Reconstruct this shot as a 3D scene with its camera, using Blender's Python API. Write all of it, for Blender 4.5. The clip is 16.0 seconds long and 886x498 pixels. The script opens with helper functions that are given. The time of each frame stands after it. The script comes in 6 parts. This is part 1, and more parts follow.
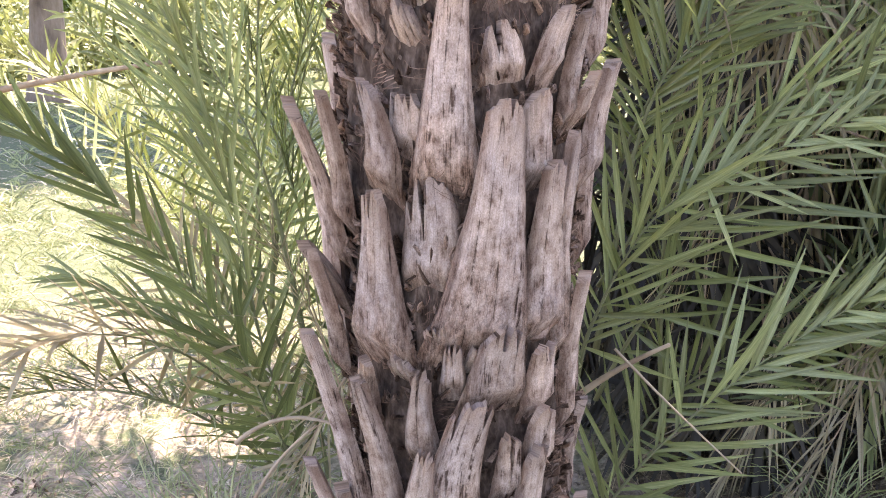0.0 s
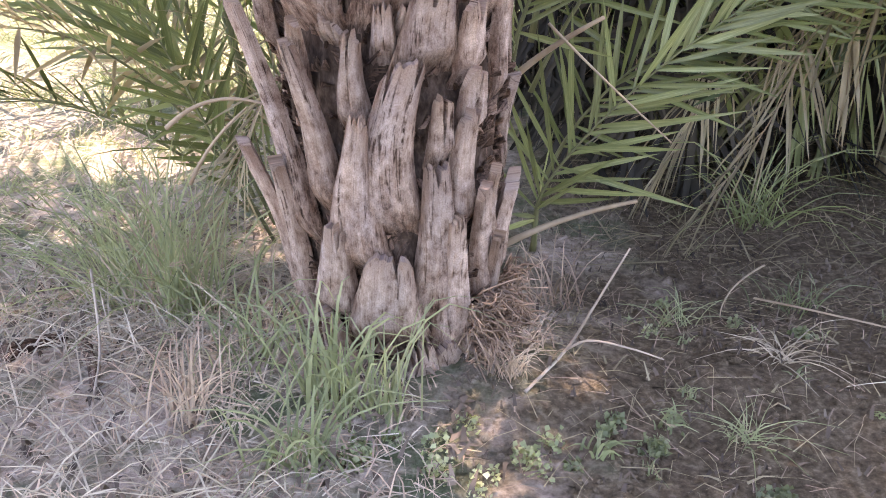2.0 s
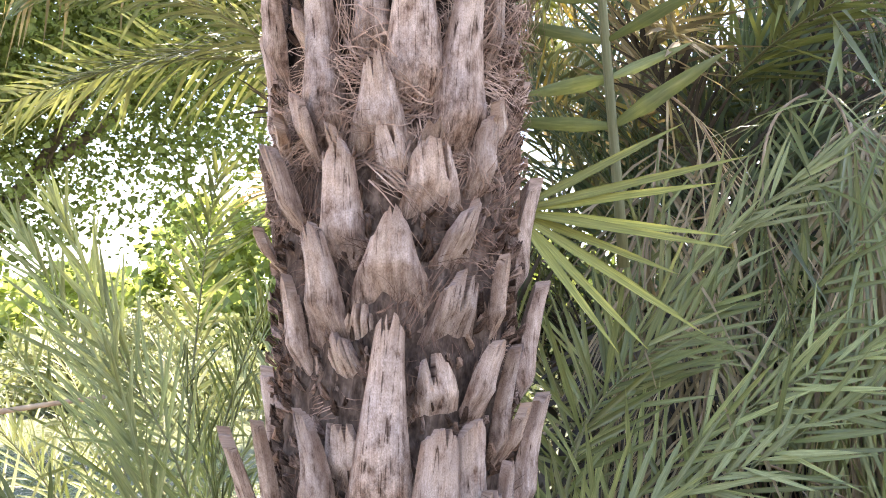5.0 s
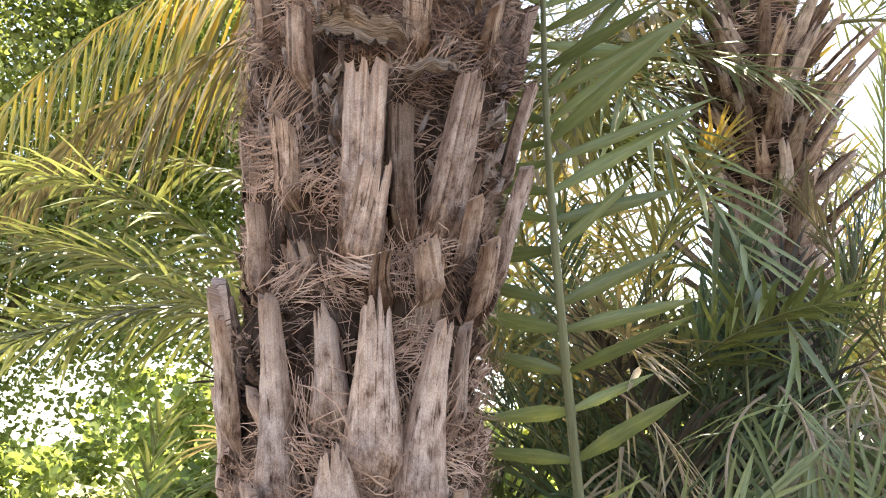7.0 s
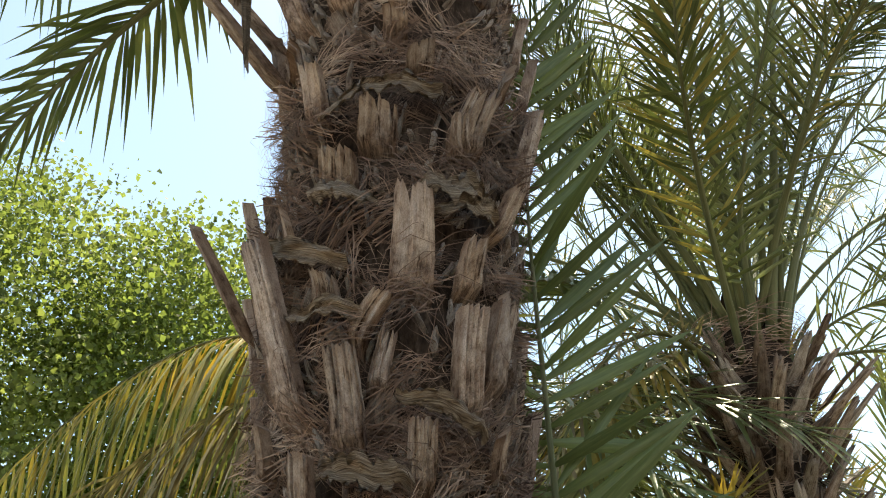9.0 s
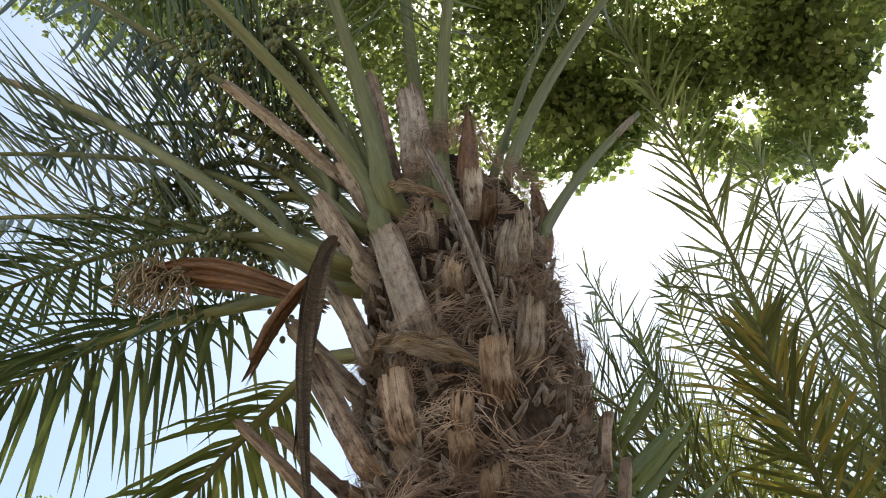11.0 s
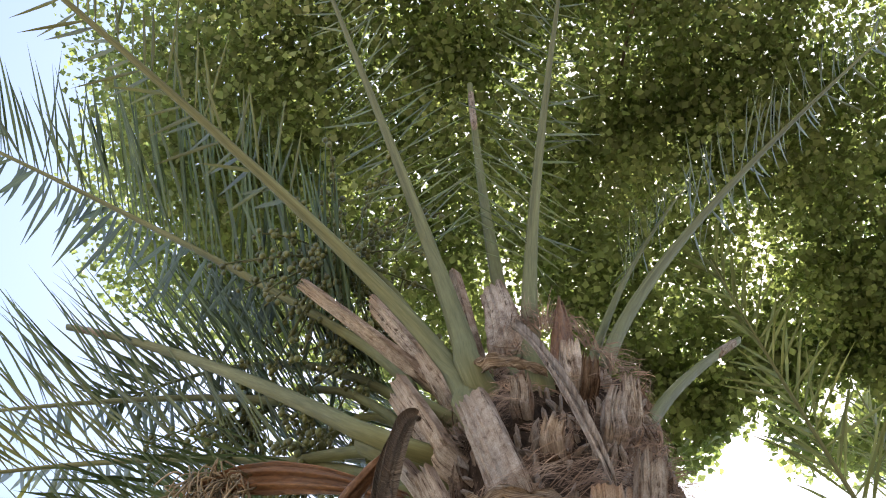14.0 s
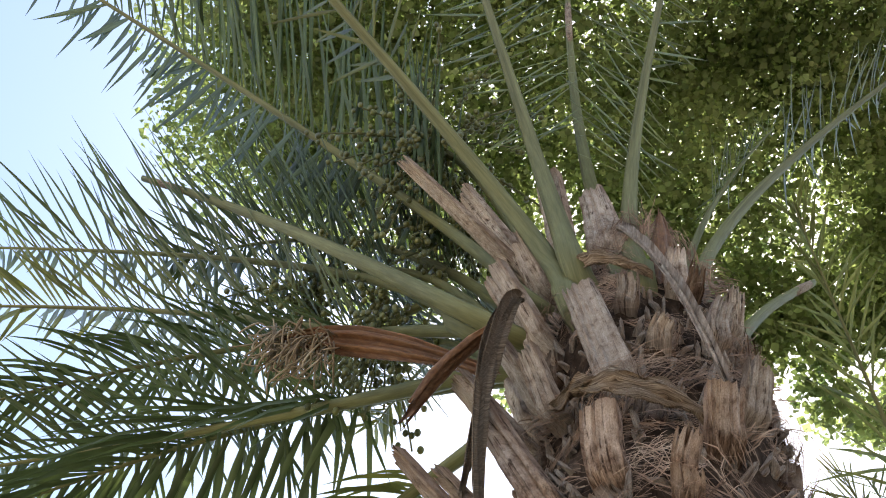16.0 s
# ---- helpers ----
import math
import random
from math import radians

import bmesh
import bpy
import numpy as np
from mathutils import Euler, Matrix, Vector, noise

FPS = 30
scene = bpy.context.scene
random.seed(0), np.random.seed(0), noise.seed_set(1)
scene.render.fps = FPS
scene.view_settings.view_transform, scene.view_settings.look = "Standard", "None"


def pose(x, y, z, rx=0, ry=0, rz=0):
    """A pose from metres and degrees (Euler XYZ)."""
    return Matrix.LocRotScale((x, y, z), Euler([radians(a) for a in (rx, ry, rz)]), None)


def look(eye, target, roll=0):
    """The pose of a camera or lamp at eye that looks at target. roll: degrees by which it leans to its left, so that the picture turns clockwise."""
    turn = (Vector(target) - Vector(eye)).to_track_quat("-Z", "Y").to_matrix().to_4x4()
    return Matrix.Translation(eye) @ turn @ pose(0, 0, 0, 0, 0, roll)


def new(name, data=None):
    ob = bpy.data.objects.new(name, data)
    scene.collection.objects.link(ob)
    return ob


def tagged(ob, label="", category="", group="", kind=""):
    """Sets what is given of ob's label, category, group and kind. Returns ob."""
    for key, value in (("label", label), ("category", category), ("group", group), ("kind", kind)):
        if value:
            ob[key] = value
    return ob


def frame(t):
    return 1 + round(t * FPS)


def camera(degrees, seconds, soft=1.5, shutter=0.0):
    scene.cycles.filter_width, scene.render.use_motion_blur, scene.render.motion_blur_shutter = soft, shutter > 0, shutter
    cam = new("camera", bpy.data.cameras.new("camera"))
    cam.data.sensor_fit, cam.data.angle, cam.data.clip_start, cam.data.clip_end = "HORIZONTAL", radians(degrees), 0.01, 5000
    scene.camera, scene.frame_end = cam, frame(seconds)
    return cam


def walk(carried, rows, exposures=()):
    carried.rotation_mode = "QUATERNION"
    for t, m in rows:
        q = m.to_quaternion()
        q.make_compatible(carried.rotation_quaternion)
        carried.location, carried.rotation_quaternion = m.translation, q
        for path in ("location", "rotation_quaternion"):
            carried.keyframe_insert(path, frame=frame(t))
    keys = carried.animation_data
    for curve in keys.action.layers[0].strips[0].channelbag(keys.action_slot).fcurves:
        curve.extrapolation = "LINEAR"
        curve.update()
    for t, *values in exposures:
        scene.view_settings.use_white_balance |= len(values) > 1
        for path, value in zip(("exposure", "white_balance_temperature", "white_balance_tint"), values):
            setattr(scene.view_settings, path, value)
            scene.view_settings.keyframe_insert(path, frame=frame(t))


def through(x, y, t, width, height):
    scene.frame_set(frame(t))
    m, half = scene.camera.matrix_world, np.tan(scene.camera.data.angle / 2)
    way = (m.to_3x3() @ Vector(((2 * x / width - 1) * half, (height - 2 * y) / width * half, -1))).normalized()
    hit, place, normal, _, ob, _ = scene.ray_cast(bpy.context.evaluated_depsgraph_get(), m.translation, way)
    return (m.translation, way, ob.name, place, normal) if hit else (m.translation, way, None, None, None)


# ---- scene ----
# ---- camera ----
cam = camera(47.0, 16.0, soft=1.0)
PATH = [
    (0, (0.094, -1.680, 1.401), (-0.025, 0.249, 0.886), -0.2),
    (0.5, (0.107, -1.692, 1.360), (0.055, 0.222, 0.782), 0.1),
    (1, (0.113, -1.701, 1.315), (0.070, 0.177, 0.631), -0.3),
    (1.5, (0.113, -1.714, 1.269), (0.082, 0.102, 0.431), -0.7),
    (2, (0.111, -1.723, 1.239), (0.106, 0.047, 0.307), -0.4),
    (2.5, (0.108, -1.714, 1.253), (0.106, 0.081, 0.370), -0.1),
    (3, (0.104, -1.713, 1.275), (0.101, 0.152, 0.554), 0.4),
    (3.5, (0.098, -1.721, 1.303), (0.094, 0.209, 0.779), 0.5),
    (4, (0.096, -1.723, 1.329), (0.099, 0.251, 1.012), 0.3),
    (4.5, (0.093, -1.717, 1.356), (0.111, 0.282, 1.296), 0.3),
    (4.7, (0.092, -1.719, 1.363), (0.100, 0.281, 1.399), 0.4),
    (6.8, (0.067, -1.703, 1.695), (0.163, 0.250, 2.113), 0.2),
    (7, (0.066, -1.702, 1.714), (0.175, 0.239, 2.183), 0.4),
    (7.5, (0.065, -1.706, 1.766), (0.200, 0.197, 2.366), 0.2),
    (8, (0.065, -1.721, 1.818), (0.248, 0.129, 2.557), -0.7),
    (8.5, (0.061, -1.731, 1.870), (0.224, 0.064, 2.737), -2.1),
    (9, (0.051, -1.733, 1.938), (0.167, -0.003, 2.936), -2.7),
    (9.5, (0.045, -1.738, 2.018), (0.109, -0.095, 3.157), -3.2),
    (10, (0.054, -1.719, 2.099), (0.047, -0.186, 3.383), -4.0),
    (10.2, (0.071, -1.714, 2.129), (0.025, -0.240, 3.481), -4.2),
    (12.3, (0.174, -1.319, 2.123), (0.238, -0.261, 3.819), -15.5),
    (12.5, (0.165, -1.268, 2.128), (0.216, -0.217, 3.829), -15.1),
    (13, (0.149, -1.199, 2.139), (0.086, -0.299, 3.924), -9.2),
    (13.5, (0.105, -1.192, 2.144), (0.015, -0.438, 3.994), -6.6),
    (14, (0.022, -1.199, 2.151), (-0.030, -0.545, 4.040), -5.7),
    (14.5, (-0.032, -1.193, 2.132), (-0.146, -0.579, 4.032), 2.7),
    (15, (-0.064, -1.177, 2.122), (-0.219, -0.517, 4.004), 7.0),
    (15.5, (-0.112, -1.160, 2.108), (-0.261, -0.438, 3.967), 8.0),
    (16, (-0.173, -1.158, 2.093), (-0.292, -0.363, 3.924), 6.4),
]
walk(cam, [(t, look(eye, target, roll)) for t, eye, target, roll in PATH],
     exposures=[(0, 2.7, 7250, 26), (2.5, 2.76, 7500, 29), (4.2, 2.74, 7100, 25), (4.7, 2.72, 7050, 24), (6.8, 2.48, 7500, 18), (8, 1.72, 7600, 12), (8.6, 1.28, 7500, 3), (9, 1.18, 7750, 2), (10.2, 0.98, 8300, 1),
                (12.3, 1.47, 7550, 14), (13.5, 1.5, 7550, 14), (14.2, 1.6, 7450, 11), (16, 1.47, 7250, 9)])


# ---- world and sun ----
SUN_DIR = Vector((0.18, 0.36, 0.915)).normalized()
world = bpy.data.worlds.new("world")
scene.world = world
world.use_nodes = True
wn = world.node_tree
sky = wn.nodes.new("ShaderNodeTexSky")
sky.sky_type = "NISHITA"
sky.sun_disc = False
sky.sun_elevation = radians(66)
sky.sun_rotation = radians(26)
sky.air_density, sky.dust_density, sky.ozone_density = 1.0, 0.7, 1.0
wn.links.new(sky.outputs[0], wn.nodes["Background"].inputs[0])
wn.nodes["Background"].inputs[1].default_value = 0.15
sun = bpy.data.lights.new("sun", "SUN")
sun.energy, sun.angle, sun.color = 4.0, radians(0.55), (1.0, 0.95, 0.86)
sun_ob = new("sun", sun)
sun_ob.matrix_world = look(SUN_DIR * 60, (0, 0, 0))


# ---- materials ----
def nodes_of(name):
    m = bpy.data.materials.new(name)
    m.use_nodes = True
    nt = m.node_tree
    return m, nt, nt.nodes["Principled BSDF"]


def node(nt, kind, **inputs):
    n = nt.nodes.new(kind)
    for key, value in inputs.items():
        n.inputs[key.replace("_", " ")].default_value = value
    return n


def ramp(nt, fac, stops):
    r = nt.nodes.new("ShaderNodeValToRGB")
    els = r.color_ramp.elements
    while len(els) < len(stops):
        els.new(0.5)
    for el, (pos, col) in zip(els, stops):
        el.position, el.color = pos, (*col, 1)
    nt.links.new(fac, r.inputs[0])
    return r.outputs[0]


def noise_tex(nt, vec, scale, detail=4.0, rough=0.6):
    n = node(nt, "ShaderNodeTexNoise", Scale=scale, Detail=detail, Roughness=rough)
    nt.links.new(vec, n.inputs["Vector"])
    return n.outputs["Fac"]


def mapped(nt, which, scale):
    tc = nt.nodes.new("ShaderNodeTexCoord")
    mp = nt.nodes.new("ShaderNodeMapping")
    mp.inputs["Scale"].default_value = scale
    nt.links.new(tc.outputs[which], mp.inputs["Vector"])
    return mp.outputs[0]


def mix(nt, fac, a, b, mode="MIX"):
    m = nt.nodes.new("ShaderNodeMix")
    m.data_type, m.blend_type = "RGBA", mode
    for sock, v in ((m.inputs[0], fac), (m.inputs[6], a), (m.inputs[7], b)):
        if isinstance(v, (int, float)):
            sock.default_value = v
        elif isinstance(v, tuple):
            sock.default_value = (*v, 1)
        else:
            nt.links.new(v, sock)
    return m.outputs[2]


def vary(nt, col, island=False, low=0.72, high=1.25):
    src = nt.nodes.new("ShaderNodeNewGeometry").outputs["Random Per Island"] if island else nt.nodes.new("ShaderNodeObjectInfo").outputs["Random"]
    mr = node(nt, "ShaderNodeMapRange", To_Min=low, To_Max=high)
    nt.links.new(src, mr.inputs["Value"])
    hsv = node(nt, "ShaderNodeHueSaturation")
    nt.links.new(mr.outputs[0], hsv.inputs["Value"])
    nt.links.new(col, hsv.inputs["Color"])
    return hsv.outputs[0]


def bump(nt, bsdf, height, strength, distance):
    b = node(nt, "ShaderNodeBump", Strength=strength, Distance=distance)
    nt.links.new(height, b.inputs["Height"])
    nt.links.new(b.outputs[0], bsdf.inputs["Normal"])


def wood_material(name, dark, mid, light, grey, foot=1.0):
    """Weathered leaf-base wood: fine grain along v, bleached and greyed patches, long splits,
    a crackled crust, darker towards the foot, and darker margins and ends (second map: q across, s along)."""
    m, nt, b = nodes_of(name)
    grain = noise_tex(nt, mapped(nt, "UV", (95, 3.2, 1)), 2.2, 6, 0.62)
    fibre = noise_tex(nt, mapped(nt, "UV", (260, 9, 1)), 2.0, 3, 0.6)
    patch = noise_tex(nt, mapped(nt, "UV", (11, 5, 1)), 1.4, 5, 0.6)
    blotch = noise_tex(nt, mapped(nt, "UV", (42, 22, 1)), 1.3, 6, 0.68)
    split = noise_tex(nt, mapped(nt, "UV", (26, 0.8, 1)), 1.5, 2, 0.5)
    grit = noise_tex(nt, mapped(nt, "UV", (260, 150, 1)), 2.0, 4, 0.8)
    col = ramp(nt, grain, [(0.22, dark), (0.46, mid), (0.76, light)])
    col = mix(nt, ramp(nt, patch, [(0.42, (0, 0, 0)), (0.62, (0.85, 0.85, 0.85))]), col, mix(nt, 0.75, col, grey))
    col = mix(nt, 1.0, col, ramp(nt, blotch, [(0.3, (0.36, 0.29, 0.25)), (0.44, (0.82, 0.77, 0.74)), (0.58, (1.06, 1.05, 1.04)), (0.72, (1.28, 1.27, 1.26))]), "MULTIPLY")
    col = mix(nt, 1.0, col, ramp(nt, fibre, [(0.3, (0.86, 0.84, 0.82)), (0.5, (1.0, 1.0, 1.0)), (0.7, (1.09, 1.09, 1.09))]), "MULTIPLY")
    col = mix(nt, 1.0, col, ramp(nt, grit, [(0.33, (0.6, 0.56, 0.53)), (0.5, (1.0, 0.99, 0.98)), (0.66, (1.2, 1.2, 1.2))]), "MULTIPLY")
    line = ramp(nt, split, [(0.490, (1, 1, 1)), (0.5, (0.16, 0.12, 0.1)), (0.509, (1, 1, 1))])
    line = mix(nt, ramp(nt, blotch, [(0.46, (0, 0, 0)), (0.56, (1, 1, 1))]), line, (1.0, 1.0, 1.0))
    check = noise_tex(nt, mapped(nt, "UV", (75, 4.5, 1)), 1.5, 3, 0.55)
    line = mix(nt, 1.0, line, ramp(nt, check, [(0.24, (0.25, 0.19, 0.16)), (0.29, (1, 1, 1))]), "MULTIPLY")
    # foot and margins
    um = nt.nodes.new("ShaderNodeUVMap")
    um.uv_map = "Along"
    sep = nt.nodes.new("ShaderNodeSeparateXYZ")
    nt.links.new(um.outputs[0], sep.inputs[0])

    def blend(value, low, high, rough):
        add = node(nt, "ShaderNodeMath")
        add.operation = "MULTIPLY_ADD"
        nt.links.new(rough, add.inputs[0])
        add.inputs[1].default_value = 0.9
        nt.links.new(value, add.inputs[2])
        mr = node(nt, "ShaderNodeMapRange", From_Min=low + 0.45, From_Max=high + 0.45)
        nt.links.new(add.outputs[0], mr.inputs["Value"])
        return mr.outputs[0]

    crust = blend(sep.outputs[1], 0.68, 0.12, blotch)
    cell = nt.nodes.new("ShaderNodeTexVoronoi")
    cell.feature = "DISTANCE_TO_EDGE"
    cell.inputs["Scale"].default_value = 1.0
    stray = node(nt, "ShaderNodeTexNoise", Scale=1.0, Detail=4.0, Roughness=0.65)
    nt.links.new(mapped(nt, "UV", (130, 70, 1)), stray.inputs["Vector"])
    warp = node(nt, "ShaderNodeVectorMath")
    warp.operation = "MULTIPLY_ADD"
    nt.links.new(stray.outputs["Color"], warp.inputs[0])
    warp.inputs[1].default_value = (2.2, 2.2, 0)
    nt.links.new(mapped(nt, "UV", (80, 28, 1)), warp.inputs[2])
    nt.links.new(warp.outputs[0], cell.inputs["Vector"])
    crack = ramp(nt, cell.outputs["Distance"], [(0.0, (0.22, 0.17, 0.14)), (0.14, (0.86, 0.81, 0.77)), (0.4, (1.06, 1.02, 0.98))])
    crusted = mix(nt, 1.0, mix(nt, 1.0, col, (0.66, 0.585, 0.545), "MULTIPLY"), crack, "MULTIPLY")
    fac = nt.nodes.new("ShaderNodeMath")
    fac.operation = "MULTIPLY"
    fac.inputs[1].default_value = 0.85 * foot
    nt.links.new(crust, fac.inputs[0])
    col = mix(nt, fac.outputs[0], col, crusted)
    side = nt.nodes.new("ShaderNodeMath")
    side.operation = "ABSOLUTE"
    nt.links.new(sep.outputs[0], side.inputs[0])
    rim = blend(side.outputs[0], 0.78, 1.1, patch)
    col = mix(nt, rim, col, mix(nt, 1.0, col, (0.55, 0.46, 0.4), "MULTIPLY"))
    end = blend(sep.outputs[1], 0.86, 1.1, blotch)
    col = mix(nt, end, col, mix(nt, 1.0, col, (0.62, 0.55, 0.5), "MULTIPLY"))
    col = mix(nt, 1.0, col, line, "MULTIPLY")
    nt.links.new(vary(nt, col, False, 0.82, 1.18), b.inputs["Base Color"])
    b.inputs["Roughness"].default_value = 0.9
    b.inputs["Specular IOR Level"].default_value = 0.1
    h = mix(nt, 0.5, mix(nt, 0.5, grain, blotch), mix(nt, fac.outputs[0], line, crack))
    bump(nt, b, mix(nt, 0.35, h, grit), 1.0, 0.006)
    return m


def leaf_material(name, stops, rough=0.45, through=0.35, scale=6.0, island=True, shine=(1.3, 1.3, 0.75), spec=0.4):
    m, nt, b = nodes_of(name)
    n = noise_tex(nt, mapped(nt, "Object", (1, 1, 1)), scale, 3, 0.6)
    col = vary(nt, vary(nt, ramp(nt, n, stops), island, 0.66, 1.34), False, 0.7, 1.3)
    nt.links.new(col, b.inputs["Base Color"])
    b.inputs["Roughness"].default_value = rough
    b.inputs["Specular IOR Level"].default_value = spec
    tr = node(nt, "ShaderNodeBsdfTranslucent")
    nt.links.new(mix(nt, 1.0, col, shine, "MULTIPLY"), tr.inputs["Color"])
    mx = node(nt, "ShaderNodeMixShader", Fac=through)
    nt.links.new(b.outputs[0], mx.inputs[1])
    nt.links.new(tr.outputs[0], mx.inputs[2])
    nt.links.new(mx.outputs[0], nt.nodes["Material Output"].inputs["Surface"])
    return m


def plain_material(name, stops, scale, rough=0.8, bump_to=0.5, depth=0.003, coords="Object", stretch=(1, 1, 1), island=None, spec=0.3):
    m, nt, b = nodes_of(name)
    vec = mapped(nt, coords, stretch)
    n = noise_tex(nt, vec, scale, 6, 0.65)
    broad = noise_tex(nt, vec, scale * 0.13, 3, 0.55)
    col = mix(nt, 1.0, ramp(nt, n, stops), ramp(nt, broad, [(0.3, (0.66, 0.64, 0.62)), (0.7, (1.3, 1.28, 1.25))]), "MULTIPLY")
    if island is not None:
        col = vary(nt, col, island, 0.65, 1.35)
    nt.links.new(col, b.inputs["Base Color"])
    b.inputs["Roughness"].default_value = rough
    b.inputs["Specular IOR Level"].default_value = spec
    bump(nt, b, n, bump_to, depth)
    return m


WOOD = wood_material("weathered_leaf_base", (0.36, 0.262, 0.205), (0.52, 0.402, 0.325), (0.64, 0.52, 0.436), (0.465, 0.39, 0.36))
WOOD_BROWN = wood_material("brown_leaf_base_and_gap_shade", (0.09, 0.058, 0.042), (0.23, 0.162, 0.122), (0.37, 0.285, 0.22), (0.25, 0.2, 0.17))
WOOD_TAN = wood_material("tan_leaf_base", (0.3, 0.242, 0.205), (0.53, 0.455, 0.402), (0.7, 0.625, 0.565), (0.45, 0.4, 0.37), 0.5)
# felt and bark are darkened so their colour carries the gaps' shade
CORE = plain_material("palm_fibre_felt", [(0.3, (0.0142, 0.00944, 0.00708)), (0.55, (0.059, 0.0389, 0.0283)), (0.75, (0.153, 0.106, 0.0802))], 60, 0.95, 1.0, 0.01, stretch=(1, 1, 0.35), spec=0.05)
CRUST = plain_material("crumbling_bark_gap_shade", [(0.3, (0.028, 0.018, 0.013)), (0.5, (0.095, 0.066, 0.051)), (0.72, (0.23, 0.172, 0.138))], 60, 0.95, 1.0, 0.012, stretch=(1, 1, 0.45), spec=0.05)
FIBRE = plain_material("palm_fibre", [(0.3, (0.12, 0.07, 0.048)), (0.52, (0.32, 0.208, 0.15)), (0.75, (0.6, 0.445, 0.34))], 14, 0.9, 0.1, 0.001, island=True)
FIBRE_DARK = plain_material("dark_palm_fibre", [(0.3, (0.05, 0.028, 0.019)), (0.52, (0.16, 0.096, 0.068)), (0.75, (0.4, 0.27, 0.2))], 14, 0.9, 0.1, 0.001, island=True)
SHEATH = plain_material("dry_sheath", [(0.34, (0.07, 0.046, 0.032)), (0.5, (0.25, 0.18, 0.13)), (0.68, (0.5, 0.4, 0.31))], 14, 0.9, 1.0, 0.006, coords="UV", stretch=(2.5, 45, 1), spec=0.1)
# near-black leaf: the inner shade of the offshoot clump put into colour
SHADELEAF = leaf_material("palm_clump_shade", [(0.3, (0.016, 0.0125, 0.008)), (0.55, (0.034, 0.027, 0.0175)), (0.75, (0.085, 0.068, 0.046))], 0.7, 0.04, 5)
CANOPY = leaf_material("shade_tree_leaf", [(0.3, (0.102, 0.135, 0.057)), (0.5, (0.2, 0.25, 0.119)), (0.7, (0.381, 0.43, 0.237))], 0.42, 0.5, 1.6, shine=(1.2, 1.25, 0.85))
RUST = plain_material("rust_brown_spathe", [(0.3, (0.10, 0.045, 0.025)), (0.6, (0.24, 0.12, 0.06)), (0.8, (0.4, 0.27, 0.17))], 6, 0.6, 0.6, 0.003, coords="UV", stretch=(40, 3, 1))
PETIOLE = plain_material("green_petiole", [(0.3, (0.122, 0.125, 0.0585)), (0.6, (0.189, 0.195, 0.0975)), (0.8, (0.27, 0.265, 0.163))], 5, 0.62, 0.3, 0.002, coords="UV", stretch=(25, 2, 1), spec=0.22)
DRY_STEM = plain_material("dry_stem", [(0.3, (0.2, 0.14, 0.09)), (0.7, (0.42, 0.33, 0.23))], 12, 0.8, 0.4, 0.002, island=True)
GREEN = leaf_material("palm_green", [(0.3, (0.0869, 0.108, 0.035)), (0.55, (0.142, 0.164, 0.0591)), (0.75, (0.23, 0.238, 0.0966))], 0.34, 0.18, 3)
BLUEGREEN = leaf_material("palm_grey_green", [(0.3, (0.139, 0.164, 0.0646)), (0.55, (0.235, 0.255, 0.112)), (0.75, (0.398, 0.397, 0.198))], 0.36, 0.27, 3)
DARKGREEN = leaf_material("palm_deep_green", [(0.3, (0.0514, 0.0809, 0.0381)), (0.55, (0.0871, 0.122, 0.0604)), (0.75, (0.158, 0.199, 0.108))], 0.42, 0.2, 3, spec=0.25)
YELLOW = leaf_material("palm_yellowing", [(0.32, (0.126, 0.157, 0.0575)), (0.48, (0.261, 0.235, 0.0805)), (0.66, (0.42, 0.285, 0.065))], 0.5, 0.26, 4)
DRYLEAF = leaf_material("palm_dry_leaf", [(0.3, (0.18, 0.143, 0.0825)), (0.55, (0.27, 0.217, 0.135)), (0.75, (0.375, 0.323, 0.225))], 0.7, 0.25, 4)
LIGHTGREEN = leaf_material("palm_young_green", [(0.3, (0.134, 0.163, 0.0571)), (0.55, (0.243, 0.271, 0.103)), (0.75, (0.415, 0.414, 0.182))], 0.42, 0.16, 4)
TREELEAF = leaf_material("broad_leaf", [(0.3, (0.132, 0.178, 0.05)), (0.5, (0.242, 0.298, 0.1)), (0.72, (0.405, 0.45, 0.19))], 0.5, 0.62, 0.8)
FANLEAF = leaf_material("young_fan_leaf", [(0.3, (0.13, 0.14, 0.03)), (0.55, (0.23, 0.235, 0.05)), (0.75, (0.4, 0.37, 0.09))], 0.45, 0.2, 4)
LITTER = leaf_material("brown_leaf_litter", [(0.3, (0.07, 0.048, 0.034)), (0.55, (0.16, 0.115, 0.082)), (0.75, (0.33, 0.255, 0.19))], 0.8, 0.08, 6)
GRASS = leaf_material("grass_blade", [(0.3, (0.153, 0.179, 0.0914)), (0.55, (0.269, 0.286, 0.155)), (0.75, (0.453, 0.442, 0.263))], 0.6, 0.3, 5)
STRAW = leaf_material("dry_straw", [(0.3, (0.258, 0.196, 0.134)), (0.5, (0.459, 0.375, 0.274)), (0.75, (0.694, 0.605, 0.482))], 0.8, 0.12, 9)
PINKSTRAW = leaf_material("reddish_straw", [(0.3, (0.286, 0.184, 0.132)), (0.55, (0.462, 0.335, 0.242)), (0.75, (0.66, 0.518, 0.374))], 0.8, 0.15, 7)
ROOT = plain_material("reddish_root", [(0.3, (0.17, 0.105, 0.07)), (0.6, (0.34, 0.235, 0.165)), (0.8, (0.55, 0.42, 0.32))], 20, 0.85, 0.2, 0.001, island=True)
